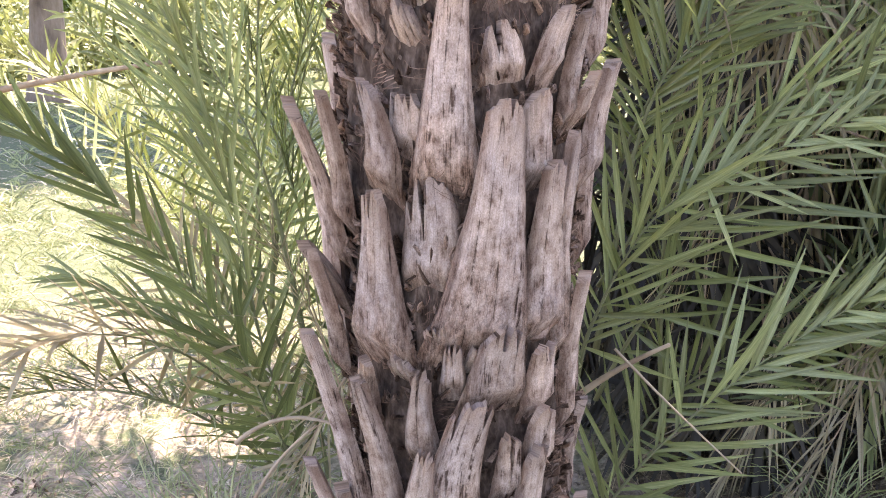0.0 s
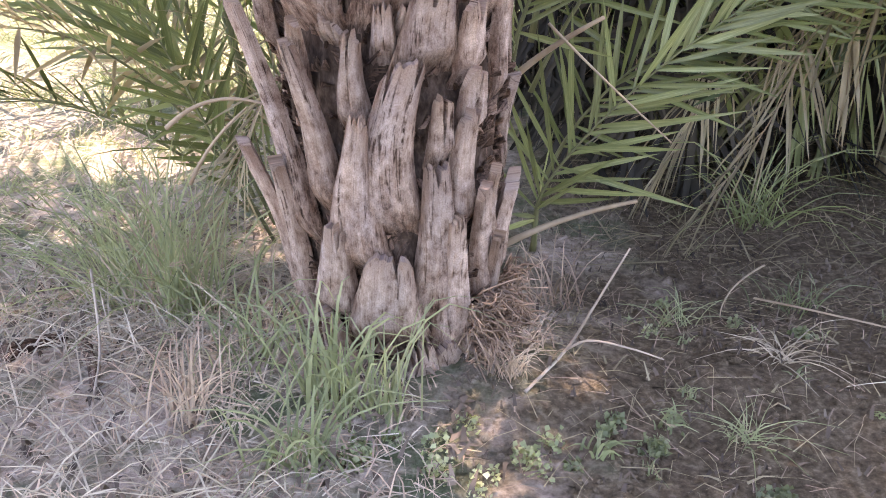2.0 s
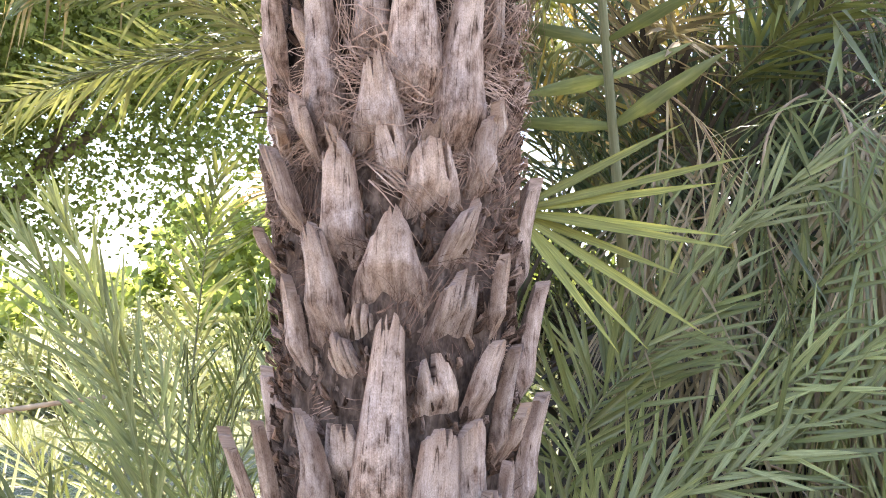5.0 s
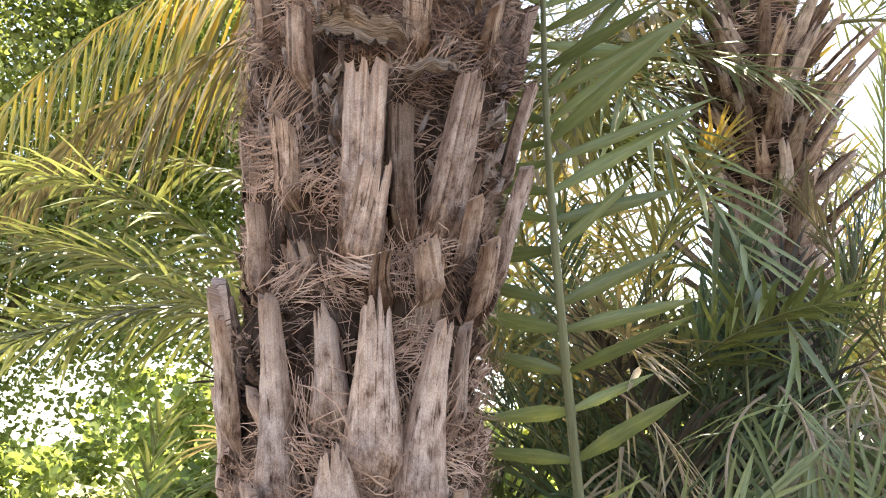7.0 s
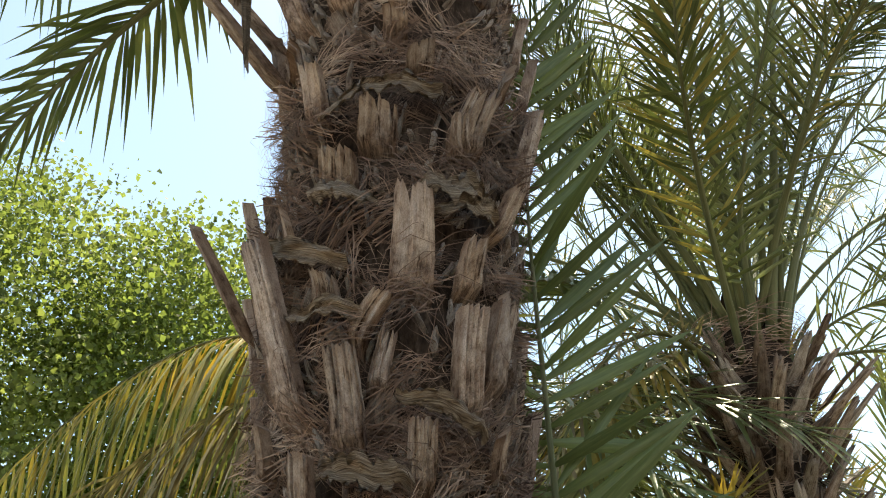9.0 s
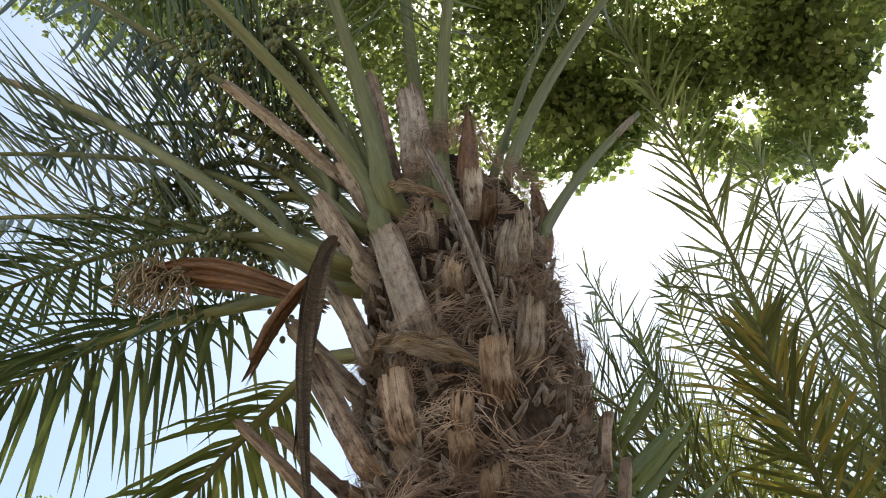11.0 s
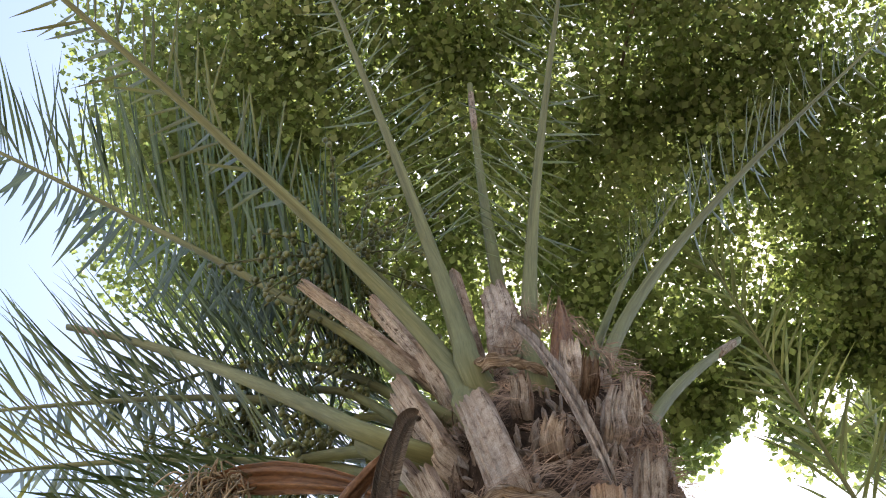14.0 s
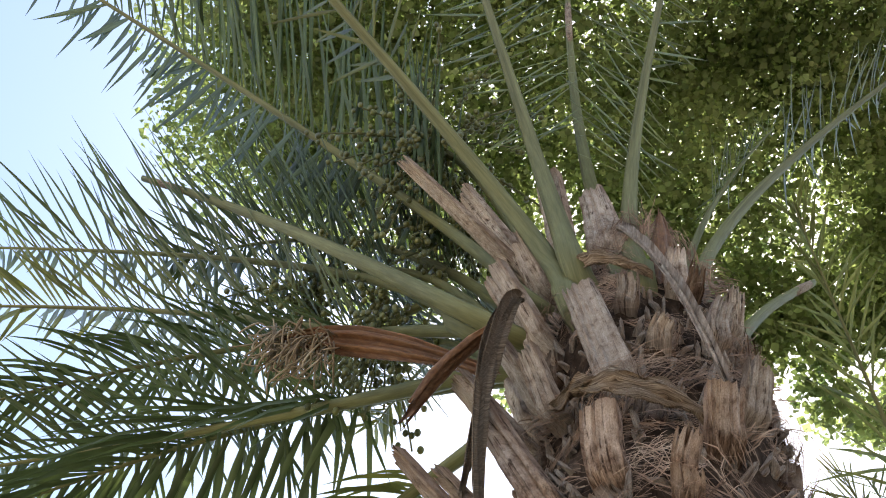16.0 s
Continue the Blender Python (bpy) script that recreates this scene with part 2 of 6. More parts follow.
PALE_STEM = plain_material("pale_dry_stem", [(0.3, (0.28, 0.22, 0.165)), (0.7, (0.48, 0.4, 0.32))], 30, 0.7, 0.3, 0.001)
BARK = plain_material("tree_bark", [(0.3, (0.10, 0.075, 0.06)), (0.7, (0.26, 0.2, 0.17))], 8, 0.9, 0.9, 0.02, stretch=(1, 1, 0.3))
FRUIT = plain_material("unripe_dates", [(0.3, (0.105, 0.122, 0.0413)), (0.7, (0.195, 0.194, 0.075))], 25, 0.4, 0.1, 0.001, island=True, spec=0.5)


def ground_material():
    m, nt, b = nodes_of("sandy_ground")
    v = mapped(nt, "Object", (1, 1, 1))
    fine = noise_tex(nt, v, 55, 8, 0.7)
    mid = noise_tex(nt, v, 6, 5, 0.65)
    broad = noise_tex(nt, v, 0.7, 4, 0.6)
    soil = ramp(nt, fine, [(0.3, (0.046, 0.033, 0.02)), (0.5, (0.128, 0.094, 0.06)), (0.72, (0.27, 0.21, 0.143))])
    soil = mix(nt, 1.0, soil, ramp(nt, mid, [(0.35, (0.82, 0.8, 0.78)), (0.65, (1.18, 1.17, 1.16))]), "MULTIPLY")
    sand = ramp(nt, fine, [(0.3, (0.21, 0.153, 0.118)), (0.5, (0.46, 0.352, 0.276)), (0.72, (0.69, 0.555, 0.455))])
    turf = ramp(nt, fine, [(0.3, (0.07, 0.085, 0.045)), (0.55, (0.135, 0.15, 0.085)), (0.75, (0.24, 0.245, 0.16))])
    sep = nt.nodes.new("ShaderNodeSeparateXYZ")
    nt.links.new(v, sep.inputs[0])
    # bare damp soil under the offshoots, paler sand and turf on the open side
    side = node(nt, "ShaderNodeMapRange", From_Min=0.15, From_Max=0.55)
    wander = node(nt, "ShaderNodeMapRange", From_Min=0.3, From_Max=0.7, To_Min=-0.45, To_Max=0.45)
    nt.links.new(noise_tex(nt, v, 2.2, 6, 0.7), wander.inputs["Value"])
    shift = nt.nodes.new("ShaderNodeMath")
    nt.links.new(sep.outputs[0], shift.inputs[0])
    nt.links.new(wander.outputs[0], shift.inputs[1])
    nt.links.new(shift.outputs[0], side.inputs["Value"])
    col = mix(nt, ramp(nt, mid, [(0.42, (0, 0, 0)), (0.6, (1, 1, 1))]), sand, turf)
    col = mix(nt, ramp(nt, broad, [(0.34, (0, 0, 0)), (0.48, (1, 1, 1))]), sand, col)
    col = mix(nt, side.outputs[0], col, soil)
    far = node(nt, "ShaderNodeMapRange", From_Min=0.9, From_Max=3.0)
    nt.links.new(sep.outputs[1], far.inputs["Value"])
    col = mix(nt, far.outputs[0], col, turf)
    nt.links.new(col, b.inputs["Base Color"])
    b.inputs["Roughness"].default_value = 0.95
    b.inputs["Specular IOR Level"].default_value = 0.15
    bump(nt, b, mix(nt, 0.4, fine, mid), 1.0, 0.02)
    return m


GROUND = ground_material()


# ---- building blocks ----
def mesh_of(name, verts, faces, material, uv=None, smooth=True, along=None):
    me = bpy.data.meshes.new(name)
    me.from_pydata([tuple(v) for v in verts], [], [tuple(f) for f in faces])
    me.materials.append(material)
    for layer_name, places in (("UVMap", uv), ("Along", along)):
        if places is not None:
            layer = me.uv_layers.new(name=layer_name)
            idx = np.empty(len(me.loops), dtype=np.int32)
            me.loops.foreach_get("vertex_index", idx)
            layer.data.foreach_set("uv", np.asarray(places, dtype=np.float32)[idx].ravel())
    if smooth:
        me.polygons.foreach_set("use_smooth", np.ones(len(me.polygons), dtype=bool))
    me.update()
    return me


def part(name, verts, faces, material, parent=None, label="", uv=None, smooth=True, kind="", along=None):
    ob = new(name, mesh_of(name, verts, faces, material, uv, smooth, along))
    if parent:
        ob.parent = parent
        ob.matrix_parent_inverse = Matrix.Translation(-parent.location)
    return tagged(ob, label, "", "", kind)


def thing(name, place, label, category, group="", kind=""):
    ob = new(name)
    ob.location = place
    ob.empty_display_size = 0.1
    return tagged(ob, label, category, group, kind)


class Pile:
    """Gathers small pieces for one mesh."""

    def __init__(self):
        self.v, self.f, self.uv, self.n = [], [], [], 0

    def add(self, verts, faces, uv=None):
        self.v.extend(verts)
        self.f.extend([tuple(i + self.n for i in f) for f in faces])
        self.uv.extend(uv if uv is not None else [(0.0, 0.0)] * len(verts))
        self.n += len(verts)


def unit(v):
    v = np.asarray(v, float)
    return v / max(np.linalg.norm(v), 1e-9)


def curve(points, n):
    """n+1 places on a smooth curve through three or more places."""
    p = np.asarray(points, float)
    t = np.linspace(0, len(p) - 1, n + 1)
    if len(p) == 3:
        c = 2 * p[1] - (p[0] + p[2]) / 2
        u = (t / 2)[:, None]
        return (1 - u) ** 2 * p[0] + 2 * u * (1 - u) * c + u * u * p[2]
    q = np.vstack([2 * p[0] - p[1], p, 2 * p[-1] - p[-2]])
    i = np.minimum(t.astype(int), len(p) - 2)
    u = (t - i)[:, None]
    a, b, c, d = q[i], q[i + 1], q[i + 2], q[i + 3]
    return 0.5 * (2 * b + (c - a) * u + (2 * a - 5 * b + 4 * c - d) * u**2 + (3 * b - a - 3 * c + d) * u**3)


def tube(path, radii, sides=6, flat=1.0):
    """A tapered tube along a path, closed at its ends."""
    path = np.asarray(path, float)
    n = len(path)
    verts, faces, uv, run = [], [], [], 0.0
    for i in range(n):
        t = unit(path[min(i + 1, n - 1)] - path[max(i - 1, 0)])
        s = unit(np.cross(t, (0.12, 0.2, 1.0))) if abs(t[2]) < 0.97 else unit(np.cross(t, (0, 1, 0.1)))
        m = np.cross(s, t)
        run += np.linalg.norm(path[i] - path[max(i - 1, 0)])
        for k in range(sides):
            a = 2 * math.pi * k / sides
            verts.append(path[i] + radii[i] * (math.cos(a) * s + flat * math.sin(a) * m))
            uv.append((radii[0] * 6.283 * k / sides, run))
    for i in range(n - 1):
        for k in range(sides):
            j = (k + 1) % sides
            faces.append((i * sides + k, i * sides + j, (i + 1) * sides + j, (i + 1) * sides + k))
    faces.append(tuple(range(sides))[::-1])
    faces.append(tuple((n - 1) * sides + k for k in range(sides)))
    return verts, faces, uv


def ribbon(path, width, normal):
    """A thin blade along a path, tapering to its tip."""
    path = np.asarray(path, float)
    n = len(path)
    side = unit(np.cross(path[-1] - path[0], normal))
    verts, faces = [], []
    for i in range(n):
        w = width * (1 - 0.85 * i / (n - 1)) * 0.5
        verts += [path[i] - side * w, path[i] + side * w]
    for i in range(n - 1):
        faces.append((2 * i, 2 * i + 1, 2 * i + 3, 2 * i + 2))
    return verts, faces


# ---- palm leaves ----
def leaflet(base, way, up, length, width, droop):
    """One leaflet, folded along its midrib."""
    s = unit(np.cross(way, up))
    nrm = np.cross(s, way)
    verts = []
    for q, w in ((0.0, 0.35), (0.3, 1.0), (0.68, 0.72)):
        c = base + way * (length * q) + np.array((0, 0, -droop * length * q * q))
        verts += [c - s * width * w * 0.5 + nrm * width * w * 0.22, c, c + s * width * w * 0.5 + nrm * width * w * 0.22]
    verts.append(base + way * length + np.array((0, 0, -droop * length)))
    faces = [(0, 1, 4, 3), (1, 2, 5, 4), (3, 4, 7, 6), (4, 5, 8, 7), (6, 7, 9), (7, 8, 9)]
    return verts, faces


UNIT_LEAF = {}


def leaf_object(parent, base, way, up, length, width, material):
    """One leaflet as an object of its own; alike ones share a mesh."""
    if material.name not in UNIT_LEAF:
        v, f = leaflet(np.zeros(3), np.array((0, 1.0, 0)), np.array((0, 0, 1.0)), 1.0, 1.0, 0.0)
        for q in v:
            q[2] = q[2] * 1.0 - 0.10 * q[1] ** 2
        UNIT_LEAF[material.name] = mesh_of("leaflet", v, f, material)
    ob = new("leaflet", UNIT_LEAF[material.name])
    s = unit(np.cross(way, up))
    m = Matrix([(s[i], way[i], np.cross(s, way)[i]) for i in range(3)]).to_4x4()
    ob.parent = parent
    ob.matrix_local = Matrix.Translation(base) @ m @ Matrix.Diagonal((width, length, width, 1))
    return ob


def frond(parent, points, rng, leaf_len=0.36, leaf_w=0.022, count=46, start=0.15, thick=0.016, green=None, stem=None,
          lift=0.35, droop=0.15, spread=62, single=False, label="", cut=False, twist=0.0, rough=0.14, accent=None):
    """A feather leaf: a tapered midrib with leaflets on both sides."""
    green, stem = green or GREEN, stem or PETIOLE
    path = curve(points, 22)
    v, f, uv = tube(path, [thick * (1 - 0.86 * (i / 22) ** 0.75) if not cut else thick * (1 - 0.45 * i / 22) for i in range(23)], 7, 0.62)
    fr = part("frond", v, f, stem, parent, label, uv)
    if cut:
        return fr
    pile = Pile()
    for k in range(count):
        u = start + (1 - start) * (k + rng.random() * 0.6) / count
        i = min(int(u * 22), 21)
        base = path[i] + (path[i + 1] - path[i]) * (u * 22 - i)
        t = unit(path[i + 1] - path[i])
        side0 = np.cross(t, (0, 0, 1.0))
        side0 = unit(side0) if np.linalg.norm(side0) > 0.15 else unit(np.cross(t, (0, 1.0, 0)))
        nrm0 = np.cross(side0, t)
        c, s = math.cos(twist), math.sin(twist)
        side0, nrm0 = side0 * c + nrm0 * s, nrm0 * c - side0 * s
        shape = min(1.0, 0.65 + 1.6 * (u - start)) * (1 - 0.5 * max(0, u - 0.55) / 0.45)
        a = radians(spread - 38 * u)
        for sgn in (-1, 1):
            way = unit(t * math.cos(a) + side0 * (sgn * math.sin(a)) + nrm0 * (lift * (0.6 + 0.8 * rng.random())) + rng.normal(0, rough, 3))
            ln = leaf_len * shape * (0.78 + 0.4 * rng.random())
            w = leaf_w * (0.8 + 0.4 * rng.random())
            if single:
                leaf_object(fr, base, way, nrm0, ln, w, accent if accent and rng.random() < 0.4 else green)
            else:
                pile.add(*leaflet(base, way, nrm0, ln, w, droop * (0.4 + 1.2 * rng.random())))
    if not single:
        part("foliage", pile.v, pile.f, green, fr, kind="stuff")
    return fr


def spray(parent, centre, count, rng, length, low, high, mats, leaf_len=0.34, leaf_w=0.02, thick=0.014, turn=(0, 360), leaves=44, sag=0.35, start=0.12, lift=0.3):
    """A rosette of feather leaves that arch outwards."""
    for k in range(count):
        az = radians(turn[0] + (turn[1] - turn[0]) * (k + 0.8 * rng.random()) / count)
        el = radians(low + (high - low) * rng.random())
        ln = length * (0.75 + 0.5 * rng.random())
        d = np.array((math.cos(az) * math.cos(el), math.sin(az) * math.cos(el), math.sin(el)))
        p0 = np.asarray(centre) + 0.08 * np.array((math.cos(az), math.sin(az), 0))
        p1 = p0 + d * ln * 0.5
        p2 = p0 + d * ln * 0.95 + np.array((0.1 * math.cos(az), 0.1 * math.sin(az), -sag * ln * math.cos(el) * (0.5 + rng.random())))
        frond(parent, (p0, p1, p2), rng, leaf_len, leaf_w, leaves, start, thick, mats[k % len(mats)], lift=lift, twist=rng.normal(0, 0.5), rough=0.22)


# ---- broad-leaved crowns ----
def foliage(blobs, count, size, seed, thin=1.0, gaps=0.0, slim=0.42):
    """Many small folded leaves, gathered in uneven clumps within flattened balls."""
    rng = np.random.default_rng(seed)
    weights = np.array([b[3] * b[4] * b[5] for b in blobs])
    n_clump = max(1, count // 55)
    which = rng.choice(len(blobs), n_clump, p=weights / weights.sum())
    b = np.array(blobs, float)[which]
    d = rng.normal(size=(n_clump, 3))
    d /= np.linalg.norm(d, axis=1)[:, None]
    centre = b[:, :3] + d * b[:, 3:6] * (rng.random((n_clump, 1)) ** (1 / 3.2))
    if gaps:
        keep = np.array([noise.noise((c[0] * 1.15 + seed, c[1] * 1.15, c[2] * 0.5)) + 0.5 * noise.noise((c[0] * 3.1, c[1] * 3.1 + seed, c[2])) + 0.12 * rng.normal() < 0.55 - gaps for c in centre])
        centre, b = centre[keep], b[keep]
    per = max(1, count // len(centre))
    c = np.repeat(centre, per, 0) + np.clip(rng.normal(size=(len(centre) * per, 3)), -1.25, 1.25) * (0.26 * thin * np.repeat(b[:, 3:6].mean(1), per)[:, None] ** 0.5 * np.array((1, 1, 0.7)))
    n = len(c)
    a = rng.normal(size=(n, 3))
    a /= np.linalg.norm(a, axis=1)[:, None]
    up = rng.normal(size=(n, 3)) * 0.7 + np.array((0, 0, 1.0))
    s = np.cross(a, up)
    s /= np.linalg.norm(s, axis=1)[:, None]
    nn = np.cross(s, a)
    ln = size * (0.5 + 1.0 * rng.random((n, 1)))
    w = ln * slim
    v = np.stack([c - a * ln * 0.5, c - a * ln * 0.08 + s * w - nn * w * 0.35, c + a * ln * 0.5, c - a * ln * 0.08 - s * w - nn * w * 0.35], 1).reshape(-1, 3)
    f = np.arange(n)[:, None] * 4 + np.array((0, 1, 2, 3))
    return v, f


def leaf_mesh(name, v, f, material, parent):
    me = bpy.data.meshes.new(name)
    me.vertices.add(len(v))
    me.vertices.foreach_set("co", v.astype(np.float32).ravel())
    me.loops.add(f.size)
    me.loops.foreach_set("vertex_index", f.astype(np.int32).ravel())
    me.polygons.add(len(f))
    me.polygons.foreach_set("loop_start", np.arange(0, f.size, 4, dtype=np.int32))
    me.update(calc_edges=True)
    me.validate()
    me.materials.append(material)
    ob = new(name, me)
    ob.parent = parent
    ob.matrix_parent_inverse = Matrix.Translation(-parent.location)
    return tagged(ob, kind="stuff")


def limbs(parent, base, top, radius, tips, seed, slim=0.42):
    """A tapered trunk with limbs that reach into the crown."""
    rng = np.random.default_rng(seed)
    base, top = np.asarray(base, float), np.asarray(top, float)
    mid = (base + top) / 2 + rng.normal(0, 0.12, 3)
    path = curve((base, mid, top), 14)
    v, f, uv = tube(path, [radius * (1.25 - 0.75 * (i / 14) ** 0.6) for i in range(15)], 12)
    part("trunk", v, f, BARK, parent, uv=uv)
    for tip in tips:
        tip = np.asarray(tip, float)
        root = path[9 + int(rng.integers(0, 5))]
        bend = (root + tip) / 2 + rng.normal(0, 0.2, 3) + np.array((0, 0, 0.25))
        p = curve((root, bend, tip), 10)
        v, f, uv = tube(p, [radius * slim * (1 - 0.88 * i / 10) for i in range(11)], 7)
        part("limb", v, f, BARK, parent, uv=uv)
        for q in range(5):
            r0 = p[3 + int(rng.integers(0, 7))]
            t0 = r0 + rng.normal(0, 0.55, 3)
            v, f, uv = tube(curve((r0, (r0 + t0) / 2 + rng.normal(0, 0.08, 3), t0), 6), [radius * slim * 0.3 * (1 - 0.85 * i / 6) for i in range(7)], 5)
            part("twig", v, f, BARK, parent, uv=uv)


# ---- ground ----
def smooth_step(x):
    x = min(max(x, 0.0), 1.0)
    return x * x * (3 - 2 * x)


def ground_z(x, y):
    z = 0.15 * smooth_step((0.42 - y) / 0.6) + 0.05 * math.exp(-((x - 0.02) ** 2 + y * y) / 0.12)
    near = math.exp(-(x * x + y * y) / 60)
    z += near * (0.02 * noise.noise((x * 2.1, y * 2.1, 3.0)) + 0.012 * noise.noise((x * 7, y * 7, 1.0)) + 0.006 * noise.noise((x * 19, y * 19, 5.0)))
    return z


def build_ground():
    ks = np.linspace(-1, 1, 261)
    xs = np.sinh(ks * 7.2) / math.sinh(7.2) * 900
    verts = [(x, y, ground_z(x, y)) for y in xs for x in xs]
    n = len(xs)
    faces = [(j * n + i, j * n + i + 1, (j + 1) * n + i + 1, (j + 1) * n + i) for j in range(n - 1) for i in range(n - 1)]
    ob = part("ground", verts, faces, GROUND)
    return tagged(ob, "dry sandy ground with sparse turf and bare soil", "ground", "", "structure")


build_ground()


# ---- the main date palm ----
palm = thing("date_palm", (0, 0, 0), "tall date palm with grey weathered leaf bases and brown fibre", "palm tree")
AXIS = [lambda z: 0.02 + 0.045 * max(0.0, z - 1.8)]


def outer(z):
    return float(np.interp(z, (0, 0.3, 0.9, 2, 2.7, 3.5, 4.0, 4.4), (0.2, 0.205, 0.23, 0.235, 0.265, 0.265, 0.258, 0.235)))


def core_shape(z, a):
    bumps = 0.014 * noise.noise((math.cos(a) * 3.2, math.sin(a) * 3.2, z * 4)) + 0.009 * noise.noise((math.cos(a) * 9, math.sin(a) * 9, z * 13)) + 0.007 * noise.noise((math.cos(a) * 22, math.sin(a) * 22, z * 40))
    return outer(z) - 0.045 + bumps + 0.003 * smooth_step((1.85 - z) / 0.2)


def build_core(z_low, z_high, rows, material, label):
    cols = 96
    verts, faces, uv = [], [], []
    for i in range(rows + 1):
        z = z_low + (z_high - z_low) * i / rows
        for k in range(cols):
            a = 2 * math.pi * k / cols
            r = core_shape(z, a) * (1 if z < 4.2 else max(0.2, 1 - (z - 4.2) * 2.2))
            verts.append((AXIS[0](z) + r * math.cos(a), r * math.sin(a), z))
            uv.append((a * 0.22, z))
    for i in range(rows):
        for k in range(cols):
            j = (k + 1) % cols
            faces.append((i * cols + k, i * cols + j, (i + 1) * cols + j, (i + 1) * cols + k))
    return part("trunk", verts, faces, material, palm, label, uv)


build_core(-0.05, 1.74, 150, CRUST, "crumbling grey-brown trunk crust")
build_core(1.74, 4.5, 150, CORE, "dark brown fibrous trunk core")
boot_rng = np.random.default_rng(11)


def boot_mesh(p0, p1, out0, out1, w0, w1, rng, thick=0.026, along=18, across=12, ragged=0.02, plank=False):
    """One old leaf base. Low on the trunk a shield, broad at its foot, drawn in to a narrow broken end;
    higher up a straight, grooved board, cut off nearly square."""
    p0, p1, out0, out1 = (np.asarray(q, float) for q in (p0, p1, out0, out1))
    length = np.linalg.norm(p1 - p0)
    side = unit(np.cross(p1 - p0, unit(out0 + out1)))
    off = rng.random(2) * 30
    groove = rng.random(across + 1)
    groove = np.where(groove > 0.66, -(0.008 if plank else 0.0026), 0.0) + (0.0012 if plank else 0.0007) * rng.normal(size=across + 1)
    # the end: slanting, crumbled, with one to three splits
    ang = rng.normal(0, 0.14 if plank else 0.2)
    round_off = 0.05 if plank else 0.35 + 0.4 * rng.random()
    jag = np.empty(across + 1)
    for k in range(across + 1):
        q = 2 * k / across - 1
        jag[k] = ragged * (0.8 * noise.noise((q * 2.5 + off[0], off[1], 0)) + 0.7 * noise.noise((q * 7 + off[0], off[1], 4)) + 0.2 * rng.normal()) - round_off * w1 * abs(q) ** 2.5 + ang * q * w1 * 0.5
    for _ in range(int(rng.integers(1, 4))):
        jag[int(rng.integers(2, across - 1))] -= ragged * (1.0 + 2.0 * rng.random())
    lean = rng.normal(0, 0.005 if plank else 0.010)
    cup = 0.10 if plank else 0.44
    verts, uv, place = [], [], []
    for shell in (0, 1):
        for i in range(along + 1):
            s = (i / along) ** 0.95
            for k in range(across + 1):
                q = 2 * k / across - 1
                ss = s + jag[k] / length * smooth_step((s - 0.55) / 0.45)
                out = unit(out0 * (1 - ss) + out1 * ss)
                bend = math.sin(math.pi * min(max(ss, 0), 1))
                flat = p0 + (p1 - p0) * ss - out * ((0.004 if plank else 0.016) * bend)
                w = w1 + (w0 - w1) * max(0.0, 1 - ss) ** (1.0 if plank else 1.45)
                w *= 1 + 0.05 * noise.noise((off[0], ss * 5, 1 if q > 0 else 9)) + 0.035 * noise.noise((off[1], ss * 17, 1 if q > 0 else 9))
                if not plank:
                    w *= 0.9 + 0.1 * smooth_step(ss / 0.1)
                th = thick * (1 - (0.25 if plank else 0.62) * ss)
                foot = smooth_step(0.3 + ss / 0.3) if plank else min(1.0, max(0.0, ss) * length / 0.1) ** 1.4
                dome = 1 - cup * q * q - (0.12 if plank else 0.5) * abs(q) ** 7
                h = (th * dome + (0.03 if plank else 0.042)) * foot - (0.03 if plank else 0.042)
                wave = noise.noise((k * 3.7, ss * length * 9, off[0]))
                h += groove[k] * (0.35 + 0.65 * smooth_step(ss / 0.5)) * (0.7 + 0.6 * wave)
                h += 0.0035 * noise.noise((q * 2.2 + off[0], ss * length * 14, off[1])) + 0.0018 * noise.noise((q * 7 + off[0], ss * length * 55, off[1]))
                if shell:
                    h = min(h - 0.004, -0.012 - 0.1 * th * (1 - q * q))
                verts.append(flat + side * (q * w * 0.5 + lean * bend) + out * h)
                edge = (th - h) * (1 if q > 0 else -1) * abs(q) ** 4
                uv.append((off[0] + q * w * 0.5 + edge, off[1] + ss * length))
                place.append((q, ss))
    m, faces = across + 1, []
    n = (along + 1) * m
    for i in range(along):
        for k in range(across):
            a = i * m + k
            faces.append((a, a + 1, a + m + 1, a + m))
            faces.append((n + a, n + a + m, n + a + m + 1, n + a + 1))
        faces.append((i * m, (i + 1) * m, n + (i + 1) * m, n + i * m))
        faces.append((i * m + across, n + i * m + across, n + (i + 1) * m + across, (i + 1) * m + across))
    for k in range(across):
        a = along * m + k
        faces.append((a, a + 1, n + a + 1, n + a))
    return verts, faces, uv, place


